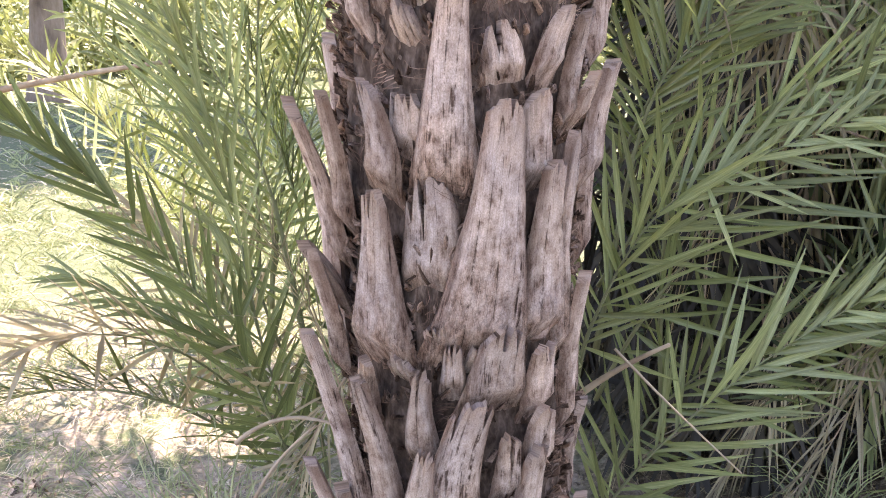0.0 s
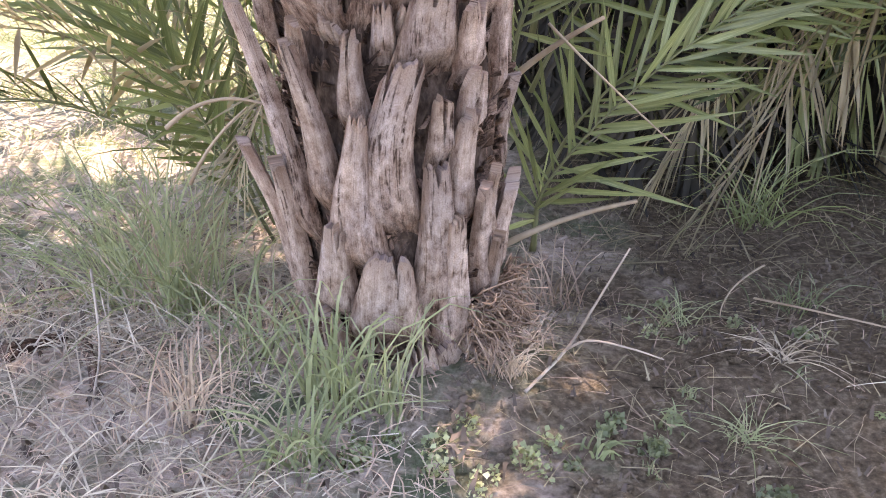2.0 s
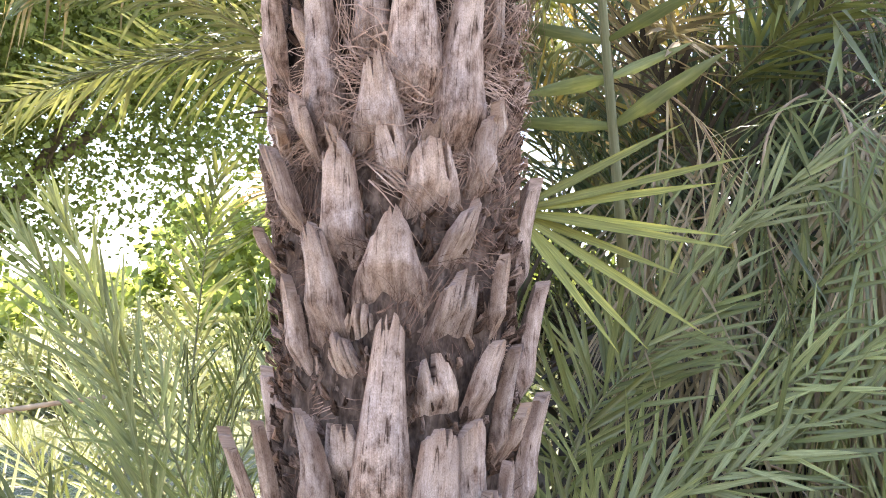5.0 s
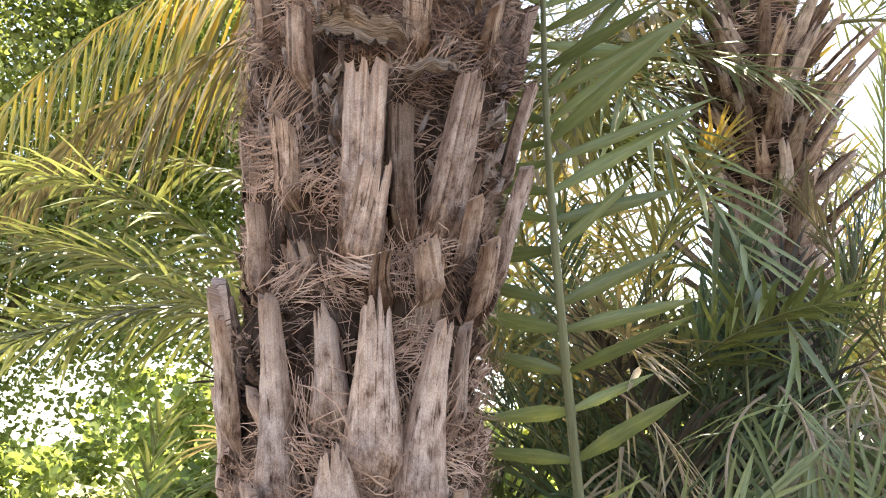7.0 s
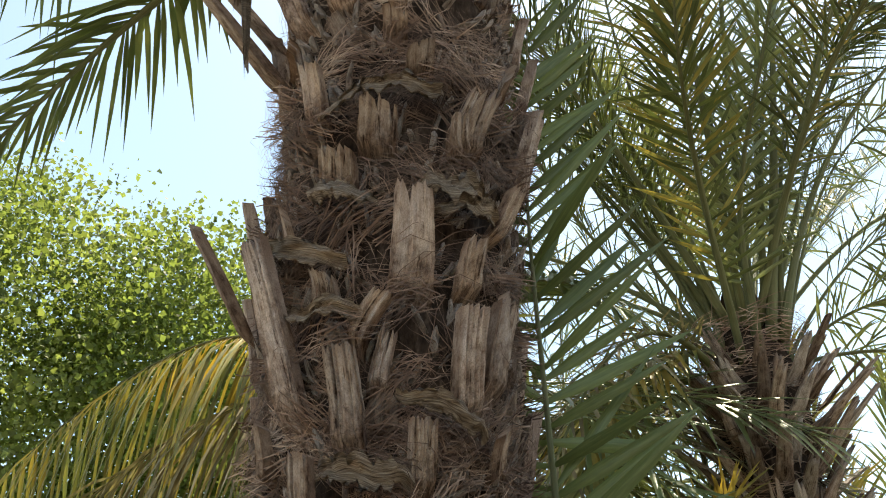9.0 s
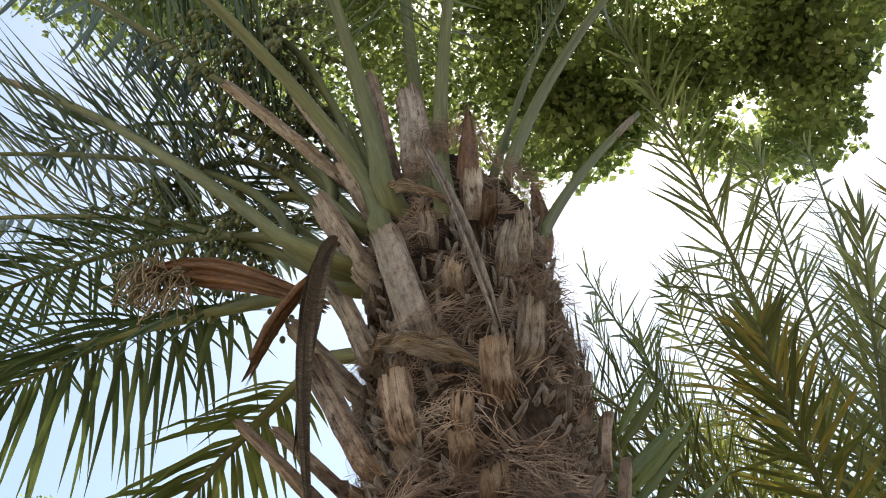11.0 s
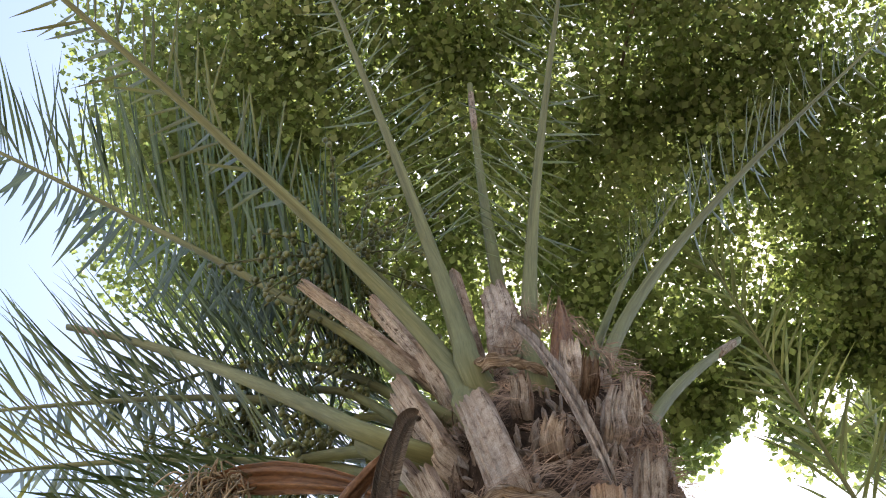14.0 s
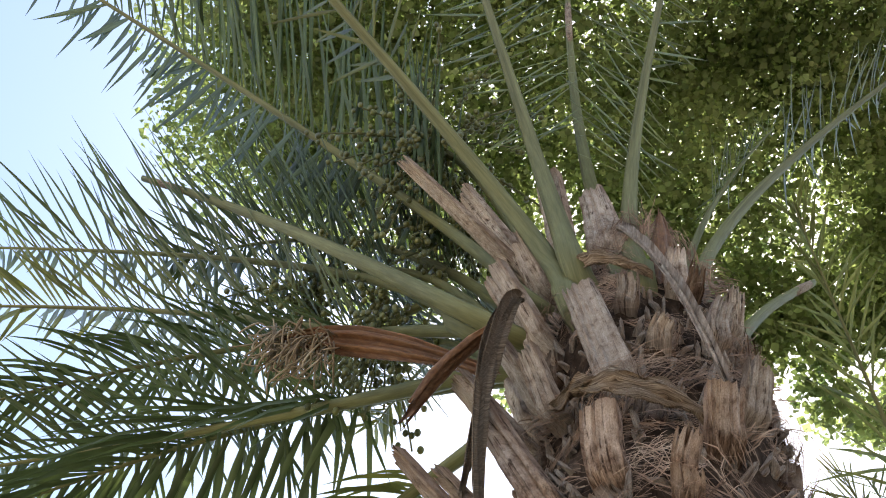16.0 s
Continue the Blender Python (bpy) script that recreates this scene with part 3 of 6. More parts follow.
def leaf_base(a0, z0, r0, a1, z1, r1, w0, w1, material=None, name="leaf_base", ragged=None):
    """An old leaf base on the trunk, from its foot (angle, height, radius) to its end."""
    ends = []
    plank = z0 > 1.88
    sink = 0.02 if plank else 0.085
    a0, z0 = a0 - (a1 - a0) * 0.12, z0 - min(sink, (z1 - z0) * (0.15 if plank else 0.32))
    if r0 > outer(z0):
        # those that stand off at the flanks still root in the trunk
        z0, r0 = z0 - 1.1 * (r0 - outer(z0)), outer(z0) - 0.03
    if not plank:
        w0, w1 = w0 * 1.52, w1 * 0.9
    for a, z, r in ((a0, z0, r0 - 0.008), (a1, z1, r1 - (0.012 if plank else 0.024))):
        a = radians(a)
        ends.append(((AXIS[0](z) + r * math.cos(a), r * math.sin(a), z), (math.cos(a), math.sin(a), 0.12)))
    v, f, uv, place = boot_mesh(ends[0][0], ends[1][0], ends[0][1], ends[1][1], w0, w1, boot_rng, 0.016 if plank else min(0.034, 0.018 + 0.12 * w0),
                                across=15 if plank else 12, ragged=ragged or (0.006 + 0.010 * boot_rng.random() if plank else 0.012 + 0.012 * boot_rng.random()), plank=plank)
    ob = part(name, v, f, material or (WOOD_TAN if z0 > 3.45 else WOOD), palm, uv=uv, along=place)
    ob.data.set_sharp_from_angle(angle=radians(42))
    return ob


leaf_base(-52, 0.12, 0.181, -63, 0.24, 0.233, 0.070, 0.056)
leaf_base(-6, 0.14, 0.182, -36, 0.43, 0.255, 0.049, 0.022)
leaf_base(-74, 0.16, 0.182, -78, 0.25, 0.223, 0.073, 0.050)
leaf_base(-141, 0.17, 0.182, -127, 0.29, 0.224, 0.081, 0.060)
leaf_base(-102, 0.17, 0.181, -98, 0.25, 0.224, 0.083, 0.060)
leaf_base(-169, 0.19, 0.208, -142, 0.58, 0.267, 0.088, 0.026)
leaf_base(-53, 0.22, 0.183, -61, 0.50, 0.258, 0.093, 0.031)
leaf_base(-93, 0.24, 0.183, -91, 0.44, 0.255, 0.137, 0.089)
leaf_base(-127, 0.28, 0.185, -114, 0.49, 0.258, 0.100, 0.050)
leaf_base(-25, 0.30, 0.185, -47, 0.54, 0.260, 0.061, 0.039)
leaf_base(-68, 0.30, 0.185, -71, 0.61, 0.266, 0.090, 0.046)
leaf_base(-168, 0.31, 0.242, -166, 0.59, 0.296, 0.049, 0.029)
leaf_base(-5, 0.39, 0.191, -41, 0.57, 0.261, 0.036, 0.024)
leaf_base(-105, 0.41, 0.189, -99, 0.70, 0.291, 0.109, 0.032)
leaf_base(-142, 0.44, 0.191, -157, 0.84, 0.297, 0.060, 0.029)
leaf_base(-46, 0.46, 0.191, -56, 0.68, 0.264, 0.061, 0.041)
leaf_base(-84, 0.49, 0.192, -82, 0.78, 0.283, 0.087, 0.068)
leaf_base(-124, 0.52, 0.194, -123, 0.80, 0.300, 0.057, 0.030)
leaf_base(-63, 0.56, 0.196, -68, 0.71, 0.267, 0.050, 0.036)
leaf_base(-44, 0.60, 0.196, -54, 0.75, 0.268, 0.062, 0.050)
leaf_base(-100, 0.64, 0.198, -101, 0.82, 0.276, 0.060, 0.030)
leaf_base(-15, 0.68, 0.201, -34, 0.95, 0.269, 0.035, 0.023)
leaf_base(-140, 0.69, 0.201, -120, 0.84, 0.297, 0.047, 0.027)
leaf_base(-44, 0.71, 0.202, -56, 0.86, 0.278, 0.061, 0.046)
leaf_base(-68, 0.74, 0.202, -71, 0.90, 0.280, 0.112, 0.068)
leaf_base(-118, 0.74, 0.202, -115, 0.83, 0.237, 0.063, 0.052)
leaf_base(-91, 0.74, 0.202, -90, 0.86, 0.257, 0.048, 0.032)
leaf_base(-169, 0.76, 0.212, -147, 0.99, 0.300, 0.043, 0.026)
leaf_base(-81, 0.77, 0.204, -81, 0.86, 0.248, 0.039, 0.036)
leaf_base(-102, 0.81, 0.206, -98, 0.89, 0.249, 0.056, 0.044)
leaf_base(-32, 0.83, 0.207, -43, 1.18, 0.271, 0.046, 0.023)
leaf_base(-127, 0.84, 0.207, -117, 1.10, 0.286, 0.112, 0.039)
leaf_base(-83, 0.86, 0.208, -73, 1.24, 0.291, 0.130, 0.057)
leaf_base(-49, 0.87, 0.208, -52, 1.14, 0.271, 0.084, 0.039)
leaf_base(-168, 0.88, 0.258, -148, 1.00, 0.310, 0.043, 0.031)
leaf_base(-102, 0.93, 0.209, -101, 1.12, 0.236, 0.086, 0.085)
leaf_base(-169, 0.97, 0.239, -144, 1.22, 0.331, 0.044, 0.032)
leaf_base(-155, 1.02, 0.210, -133, 1.24, 0.311, 0.037, 0.024)
leaf_base(-51, 1.08, 0.210, -57, 1.24, 0.251, 0.056, 0.053)
leaf_base(-134, 1.09, 0.210, -121, 1.26, 0.281, 0.068, 0.041)
leaf_base(-112, 1.12, 0.210, -110, 1.24, 0.237, 0.072, 0.061)
leaf_base(-93, 1.12, 0.209, -89, 1.40, 0.292, 0.091, 0.046)
leaf_base(-21, 1.15, 0.211, -33, 1.26, 0.272, 0.027, 0.023)
leaf_base(-30, 1.17, 0.211, -37, 1.35, 0.266, 0.025, 0.019)
leaf_base(-69, 1.22, 0.211, -73, 1.34, 0.242, 0.070, 0.060)
leaf_base(-45, 1.23, 0.210, -46, 1.36, 0.261, 0.061, 0.035)
leaf_base(-115, 1.27, 0.212, -113, 1.36, 0.231, 0.063, 0.053)
leaf_base(-135, 1.30, 0.211, -136, 1.45, 0.252, 0.035, 0.027)
leaf_base(-102, 1.32, 0.210, -103, 1.41, 0.231, 0.062, 0.045)
leaf_base(-62, 1.35, 0.211, -62, 1.46, 0.262, 0.082, 0.059)
leaf_base(-35, 1.35, 0.211, -46, 1.49, 0.272, 0.028, 0.018)
leaf_base(-123, 1.37, 0.212, -118, 1.53, 0.282, 0.072, 0.039)
leaf_base(-87, 1.42, 0.212, -89, 1.55, 0.276, 0.129, 0.052)
leaf_base(-170, 1.46, 0.226, -150, 1.53, 0.273, 0.028, 0.023)
leaf_base(-54, 1.46, 0.213, -59, 1.56, 0.262, 0.084, 0.045)
leaf_base(-110, 1.48, 0.212, -109, 1.65, 0.273, 0.075, 0.051)
leaf_base(-139, 1.52, 0.212, -135, 1.65, 0.293, 0.047, 0.035)
leaf_base(-73, 1.54, 0.211, -76, 1.66, 0.268, 0.095, 0.067)
leaf_base(-44, 1.57, 0.213, -51, 1.70, 0.262, 0.057, 0.042)
leaf_base(-92, 1.57, 0.213, -93, 1.69, 0.253, 0.070, 0.048)
leaf_base(-120, 1.62, 0.213, -111, 1.68, 0.282, 0.050, 0.036)
leaf_base(-72, 1.63, 0.213, -77, 1.68, 0.283, 0.077, 0.066)
leaf_base(-162, 1.63, 0.213, -130, 1.69, 0.293, 0.040, 0.032)
leaf_base(-34, 1.63, 0.213, -52, 1.72, 0.284, 0.053, 0.037)
leaf_base(-138, 1.63, 0.213, -124, 1.72, 0.283, 0.052, 0.040)
leaf_base(-96, 1.64, 0.213, -95, 1.78, 0.292, 0.108, 0.042)
leaf_base(-60, 1.68, 0.213, -62, 1.96, 0.289, 0.092, 0.034)
leaf_base(-122, 1.70, 0.213, -122, 1.99, 0.284, 0.069, 0.033)
leaf_base(-81, 1.74, 0.213, -85, 1.99, 0.288, 0.091, 0.048)
leaf_base(-134, 1.77, 0.214, -129, 1.86, 0.263, 0.037, 0.030)
leaf_base(-100, 1.79, 0.213, -103, 1.98, 0.263, 0.064, 0.036)
leaf_base(-162, 1.79, 0.214, -134, 1.99, 0.334, 0.053, 0.043)
leaf_base(-39, 1.79, 0.214, -50, 1.96, 0.275, 0.028, 0.022)
leaf_base(-32, 1.99, 0.214, -46, 2.09, 0.288, 0.041, 0.044)
leaf_base(-80, 1.99, 0.214, -84, 2.05, 0.287, 0.035, 0.027, WOOD_BROWN)
leaf_base(-61, 2.00, 0.214, -71, 2.07, 0.287, 0.047, 0.042)
leaf_base(-141, 2.02, 0.215, -132, 2.14, 0.271, 0.043, 0.027)
leaf_base(-92, 2.06, 0.217, -88, 2.19, 0.277, 0.062, 0.049)
leaf_base(-93, 2.07, 0.217, -93, 2.34, 0.298, 0.060, 0.065)
leaf_base(-45, 2.07, 0.217, -54, 2.15, 0.290, 0.031, 0.027)
leaf_base(-74, 2.09, 0.218, -81, 2.28, 0.277, 0.039, 0.042, WOOD_BROWN)
leaf_base(-58, 2.10, 0.218, -58, 2.34, 0.294, 0.072, 0.045)
leaf_base(-126, 2.16, 0.221, -119, 2.26, 0.295, 0.036, 0.039)
leaf_base(-121, 2.35, 0.230, -117, 2.44, 0.293, 0.037, 0.037)
leaf_base(-76, 2.39, 0.231, -79, 2.48, 0.305, 0.041, 0.043)
leaf_base(-40, 2.43, 0.232, -49, 2.48, 0.295, 0.032, 0.033)
leaf_base(-147, 2.44, 0.233, -137, 2.51, 0.286, 0.037, 0.031)
leaf_base(-104, 2.46, 0.233, -105, 2.60, 0.310, 0.052, 0.049)
leaf_base(-127, 2.49, 0.236, -135, 2.82, 0.345, 0.056, 0.048)
leaf_base(-56, 2.52, 0.236, -62, 2.68, 0.303, 0.050, 0.058)
leaf_base(-94, 2.55, 0.238, -90, 2.63, 0.280, 0.036, 0.027)
leaf_base(-43, 2.57, 0.239, -46, 2.71, 0.295, 0.050, 0.050)
leaf_base(-103, 2.63, 0.240, -92, 2.68, 0.324, 0.044, 0.036)
leaf_base(-117, 2.70, 0.244, -113, 2.74, 0.304, 0.063, 0.057)
leaf_base(-170, 2.72, 0.256, -158, 2.90, 0.395, 0.039, 0.043)
leaf_base(-83, 2.72, 0.243, -84, 2.88, 0.325, 0.080, 0.064)
leaf_base(-58, 2.73, 0.244, -62, 2.80, 0.314, 0.052, 0.042)
leaf_base(-138, 2.84, 0.245, -128, 2.87, 0.314, 0.056, 0.050)
leaf_base(-44, 2.86, 0.245, -44, 2.93, 0.315, 0.033, 0.033)
leaf_base(-114, 2.93, 0.244, -110, 2.98, 0.309, 0.076, 0.076)
leaf_base(-98, 3.01, 0.245, -96, 3.07, 0.315, 0.074, 0.068)
leaf_base(-60, 3.01, 0.244, -67, 3.06, 0.304, 0.056, 0.047)
leaf_base(-58, 3.02, 0.245, -57, 3.12, 0.315, 0.060, 0.061)
leaf_base(-128, 3.11, 0.244, -122, 3.18, 0.324, 0.055, 0.056)
leaf_base(-80, 3.18, 0.245, -82, 3.20, 0.313, 0.063, 0.062)
leaf_base(-36, 3.19, 0.245, -44, 3.21, 0.315, 0.049, 0.041)
leaf_base(-147, 3.26, 0.245, -133, 3.26, 0.314, 0.043, 0.036)
leaf_base(-92, 3.28, 0.245, -92, 3.30, 0.295, 0.048, 0.046)
leaf_base(-170, 3.30, 0.272, -162, 3.54, 0.494, 0.073, 0.033)
leaf_base(-141, 3.35, 0.245, -157, 3.69, 0.362, 0.058, 0.052)
leaf_base(-91, 3.35, 0.244, -89, 3.38, 0.304, 0.041, 0.040)
leaf_base(-117, 3.37, 0.244, -114, 3.48, 0.314, 0.063, 0.064)
leaf_base(-73, 3.43, 0.245, -76, 3.50, 0.320, 0.064, 0.068)
leaf_base(-168, 3.43, 0.321, -164, 3.54, 0.419, 0.047, 0.031)
leaf_base(-57, 3.54, 0.244, -59, 3.63, 0.313, 0.055, 0.056)
leaf_base(-109, 3.62, 0.243, -118, 3.93, 0.319, 0.080, 0.066)
leaf_base(-143, 3.66, 0.242, -140, 3.79, 0.330, 0.054, 0.047)
leaf_base(-165, 3.75, 0.371, -163, 3.84, 0.409, 0.063, 0.055)
leaf_base(-90, 3.75, 0.241, -88, 3.77, 0.291, 0.053, 0.042)
leaf_base(-59, 3.81, 0.241, -59, 3.91, 0.289, 0.052, 0.044)
leaf_base(-160, 3.82, 0.294, -157, 3.96, 0.350, 0.045, 0.048)
leaf_base(-48, 3.88, 0.239, -55, 3.94, 0.309, 0.062, 0.051)
leaf_base(-103, 3.92, 0.239, -99, 3.95, 0.298, 0.054, 0.053)
leaf_base(-67, 3.98, 0.238, -69, 4.01, 0.297, 0.045, 0.034, WOOD_BROWN)
leaf_base(-73, 4.02, 0.237, -75, 4.11, 0.284, 0.053, 0.043)
leaf_base(-158, 4.03, 0.294, -153, 4.24, 0.380, 0.091, 0.081)
leaf_base(-108, 4.26, 0.215, -113, 4.64, 0.235, 0.105, 0.068)
leaf_base(-159, 4.27, 0.258, -150, 4.40, 0.330, 0.081, 0.078)
leaf_base(-145, 4.36, 0.192, -132, 4.71, 0.310, 0.082, 0.084)
leaf_base(-175, 4.38, 0.272, -173, 4.69, 0.318, 0.084, 0.078)
leaf_base(-173, 4.48, 0.318, -166, 4.92, 0.471, 0.073, 0.067)
leaf_base(-169, 4.55, 0.410, -155, 4.73, 0.664, 0.059, 0.046)

# those that face away, in the palm's spiral
for k in range(64):
    z = 0.1 + 3.9 * k / 64
    a = (k * 137.5) % 200 + 0.0
    r = outer(z)
    leaf_base(a - 10, z, r - 0.015, a - 10, z + 0.2, r + 0.04, 0.11, 0.05)
# broken-off stumps between the others, set deeper, browned to paint the gaps' shade
for k in range(40):
    z = 0.12 + 1.65 * k / 40
    a = -178 + (k * 137.5) % 176
    r = outer(z) - 0.036
    leaf_base(a, z, r - 0.012, a + boot_rng.normal(0, 3), z + 0.09 + 0.06 * boot_rng.random(), r + 0.004, 0.12, 0.08, WOOD_BROWN)
for k in range(26):
    z = 1.85 + 2.05 * k / 26
    a = -190 + (k * 137.5) % 200
    r = outer(z) - 0.03
    leaf_base(a, z, r - 0.01, a + boot_rng.normal(0, 4), z + 0.05 + 0.05 * boot_rng.random(), r + 0.012, 0.06, 0.05, WOOD_BROWN)
# upswept ones behind both flanks
for k in range(20):
    z = 0.25 + 3.5 * k / 20
    a = (168 if k % 2 else 12) + boot_rng.normal(0, 9)
    r = outer(z)
    ln = 0.16 + 0.12 * boot_rng.random()
    leaf_base(a, z, r - 0.03, a, z + ln, r + 0.012 + 0.025 * boot_rng.random(), 0.09, 0.05, (WOOD, WOOD_BROWN)[k // 2 % 2])
for k, (a, z) in enumerate(((-128, 0.17), (-112, 0.13), (-86, 0.11), (-70, 0.14), (-44, 0.17), (-30, 0.2))):
    leaf_base(a, z - 0.06, 0.2, a + (4, -6)[k % 2], z + 0.1, 0.232, 0.07, 0.05)


def strands(bundles, per, z_low, z_high, seed, length=(0.05, 0.2), flat=0.5, out=0.03, width=0.0023, material=None):
    """Loose fibres over the trunk, in tangled bundles that sweep round it."""
    rng = np.random.default_rng(seed)
    pile = Pile()
    for _ in range(bundles):
        bz, ba = z_low + (z_high - z_low) * rng.random(), radians(-200 + 220 * rng.random())
        bth = rng.normal(0, flat) + (math.pi if rng.random() < 0.5 else 0)
        bl, bout, turn = length[0] + (length[1] - length[0]) * rng.random(), out * rng.random() ** 1.3, rng.normal(0, 0.22)
        fan = 0.1 + 0.5 * rng.random() ** 2
        for _ in range(per):
            z, a = bz + rng.normal(0, 0.016), ba + rng.normal(0, 0.09)
            th = bth + rng.normal(0, fan)
            ln = bl * (0.5 + 0.8 * rng.random())
            lift = bout * (0.3 + 0.9 * rng.random())
            path, steps = [], 5
            for i in range(steps):
                r = core_shape(z, a) + 0.004 + lift * math.sin(math.pi * (0.15 + 0.7 * i / steps))
                path.append((AXIS[0](z) + r * math.cos(a), r * math.sin(a), z))
                a += math.cos(th) * ln / steps / 0.25
                z += math.sin(th) * ln / steps
                th += turn + rng.normal(0, 0.2)
            pile.add(*ribbon(path, width * (0.6 + 0.9 * rng.random()), (math.cos(a), math.sin(a), 0)))
    return part("fibre", pile.v, pile.f, material or FIBRE, palm, "tangled brown palm fibre", kind="stuff")


# low strands in dark fibre, which paints the gaps between bases shadier
strands(150, 20, 0.25, 1.75, 21, (0.03, 0.13), 1.2, 0.03, 0.0016, FIBRE_DARK)
strands(210, 26, 1.6, 2.55, 22, (0.06, 0.19), 0.8, 0.055, 0.002)
strands(210, 26, 2.4, 3.25, 23, (0.08, 0.22), 0.6, 0.07, 0.0023, FIBRE_DARK)
strands(200, 26, 3.15, 4.4, 27, (0.08, 0.2), 0.6, 0.065, 0.0023)


def flakes(count, z_low, z_high, seed, material, size=0.022):
    """Small curled scales of old leaf base that cling between the larger ones."""
    rng = np.random.default_rng(seed)
    pile = Pile()
    for _ in range(count):
        z = z_low + (z_high - z_low) * rng.random()
        a = radians(-195 + 210 * rng.random())
        o = np.array((math.cos(a), math.sin(a), 0.0))
        r = core_shape(z, a) + 0.002 + 0.016 * rng.random()
        c = np.array((AXIS[0](z), 0, z)) + o * r
        tilt = rng.normal(0, 0.45)
        s = np.array((-math.sin(a), math.cos(a), 0.0))
        up = np.array((0, 0, 1.0)) + o * (0.15 + 0.5 * rng.random())
        g, h = unit(up * math.cos(tilt) + s * math.sin(tilt)), unit(s * math.cos(tilt) - up * math.sin(tilt))
        ln, w = size * (0.7 + 1.8 * rng.random()), size * (0.35 + 0.5 * rng.random())
        q = [c - g * ln * 0.5 - h * w * 0.6 - o * 0.012, c - g * ln * 0.5 + h * w * 0.6 - o * 0.012,
             c + g * ln * (0.5 + 0.3 * rng.random()) - h * w * 0.4, c + g * ln * (0.7 + 0.4 * rng.random()), c + g * ln * (0.4 + 0.3 * rng.random()) + h * w * 0.45,
             c + o * 0.007]
        back = [p - o * 0.006 for p in q[:5]]
        v0 = rng.random(2) * 30
        uv = [(v0[0] + x, v0[1] + y) for x, y in ((-w, 0), (w, 0), (-w, ln), (0, ln), (w, ln), (0, ln / 2))]
        pile.add(q + back, [(0, 1, 5), (1, 4, 5), (4, 3, 5), (3, 2, 5), (2, 0, 5), (6, 10, 9, 8, 7), (2, 3, 8, 7), (3, 4, 9, 8)], uv + uv[:5])
    part("scale", pile.v, pile.f, material, palm, "small flaking scales of bark", pile.uv, smooth=False, kind="stuff")


flakes(900, 0.15, 2.05, 24, WOOD, 0.012)
flakes(700, 0.15, 2.3, 25, WOOD_BROWN, 0.014)
flakes(900, 2.2, 4.1, 26, WOOD_TAN, 0.018)


def sheath(a0, a1, z0, z1, width, out=0.035, seed=1, material=None):
    """A ragged, curling strip of dry sheath that lies round the trunk."""
    rng = np.random.default_rng(seed)
    n, m = 34, 9
    verts, faces, uv = [], [], []
    for shell in (0, 1):
        for i in range(n + 1):
            u = i / n
            a = radians(a0 + (a1 - a0) * u)
            z = z0 + (z1 - z0) * u + 0.014 * noise.noise((u * 4, seed, 2))
            for k in range(m + 1):
                q = k / m - 0.5
                w = width * (0.25 + 0.75 * math.sin(math.pi * (0.1 + 0.8 * u))) * (1 + 0.9 * noise.noise((u * 9, q * 5, seed)) + 0.8 * noise.noise((u * 41, q * 4, seed)))
                r = outer(z) - 0.03 + out * (0.6 + 0.6 * math.sin(math.pi * u)) + 0.009 * math.cos(q * 4 + seed + u * 3) + 0.009 * noise.noise((u * 7, q * 3, seed)) + 0.004 * noise.noise((u * 5, q * 24, seed)) - 0.003 * shell
                verts.append((AXIS[0](z) + r * math.cos(a), r * math.sin(a), z + q * w))
                uv.append((a * 0.25, q * w))
    s = (n + 1) * (m + 1)
    for i in range(n):
        for k in range(m):
            b = i * (m + 1) + k
            faces.append((b, b + 1, b + m + 2, b + m + 1))
            faces.append((s + b, s + b + m + 1, s + b + m + 2, s + b + 1))
    for i in range(n):
        for k in (0, m):
            b = i * (m + 1) + k
            faces.append((b, b + m + 1, s + b + m + 1, s + b))
    return part("sheath", verts, faces, material or SHEATH, palm, "torn brown fibre sheath", uv)


sheath(-121, -72, 3.09, 3.13, 0.045, 0.055, 1)
sheath(-155, -106, 2.85, 2.77, 0.04, 0.055, 2)
sheath(-82, -51, 2.91, 2.91, 0.05, 0.05, 7)
sheath(-140, -80, 3.65, 3.47, 0.045, 0.05, 9)
sheath(-137, -87, 4.22, 4.02, 0.03, 0.04, 22)
sheath(-124, -96, 2.92, 2.88, 0.045, 0.05, 31)
sheath(-135, -94, 2.69, 2.67, 0.03, 0.045, 33)
sheath(-114, -80, 2.42, 2.39, 0.045, 0.05, 34)
sheath(-87, -54, 2.53, 2.47, 0.03, 0.06, 35)
sheath(-80, -57, 2.35, 2.36, 0.03, 0.04, 37)
sheath(-76, -46, 2.87, 2.88, 0.035, 0.05, 39)

# ---- crown of the main palm ----
crown_rng = np.random.default_rng(5)


def crown_leaf(a, b, c, **kw):
    """A leaf of the crown, rooted inside the trunk's top."""
    a, b, c = (np.asarray(q, float) for q in (a, b, c))
    root = a + (np.array((0.1, 0.0, a[2] - 0.16)) - a) * 0.55
    path = [root, *curve((a, b, c), 15)]
    stalk = frond(palm, path, crown_rng, **kw)
    if kw.get("cut"):
        p = curve(path, 22)[18:]
        th = kw["thick"] * 0.6
        v, f, uv = tube(p, [th * q for q in (1.0, 1.06, 1.05, 1.0, 0.55)], 7, 0.66)
        part("dry_end", v, f, WOOD_TAN, stalk, "dry brown cut end", uv)
    return stalk


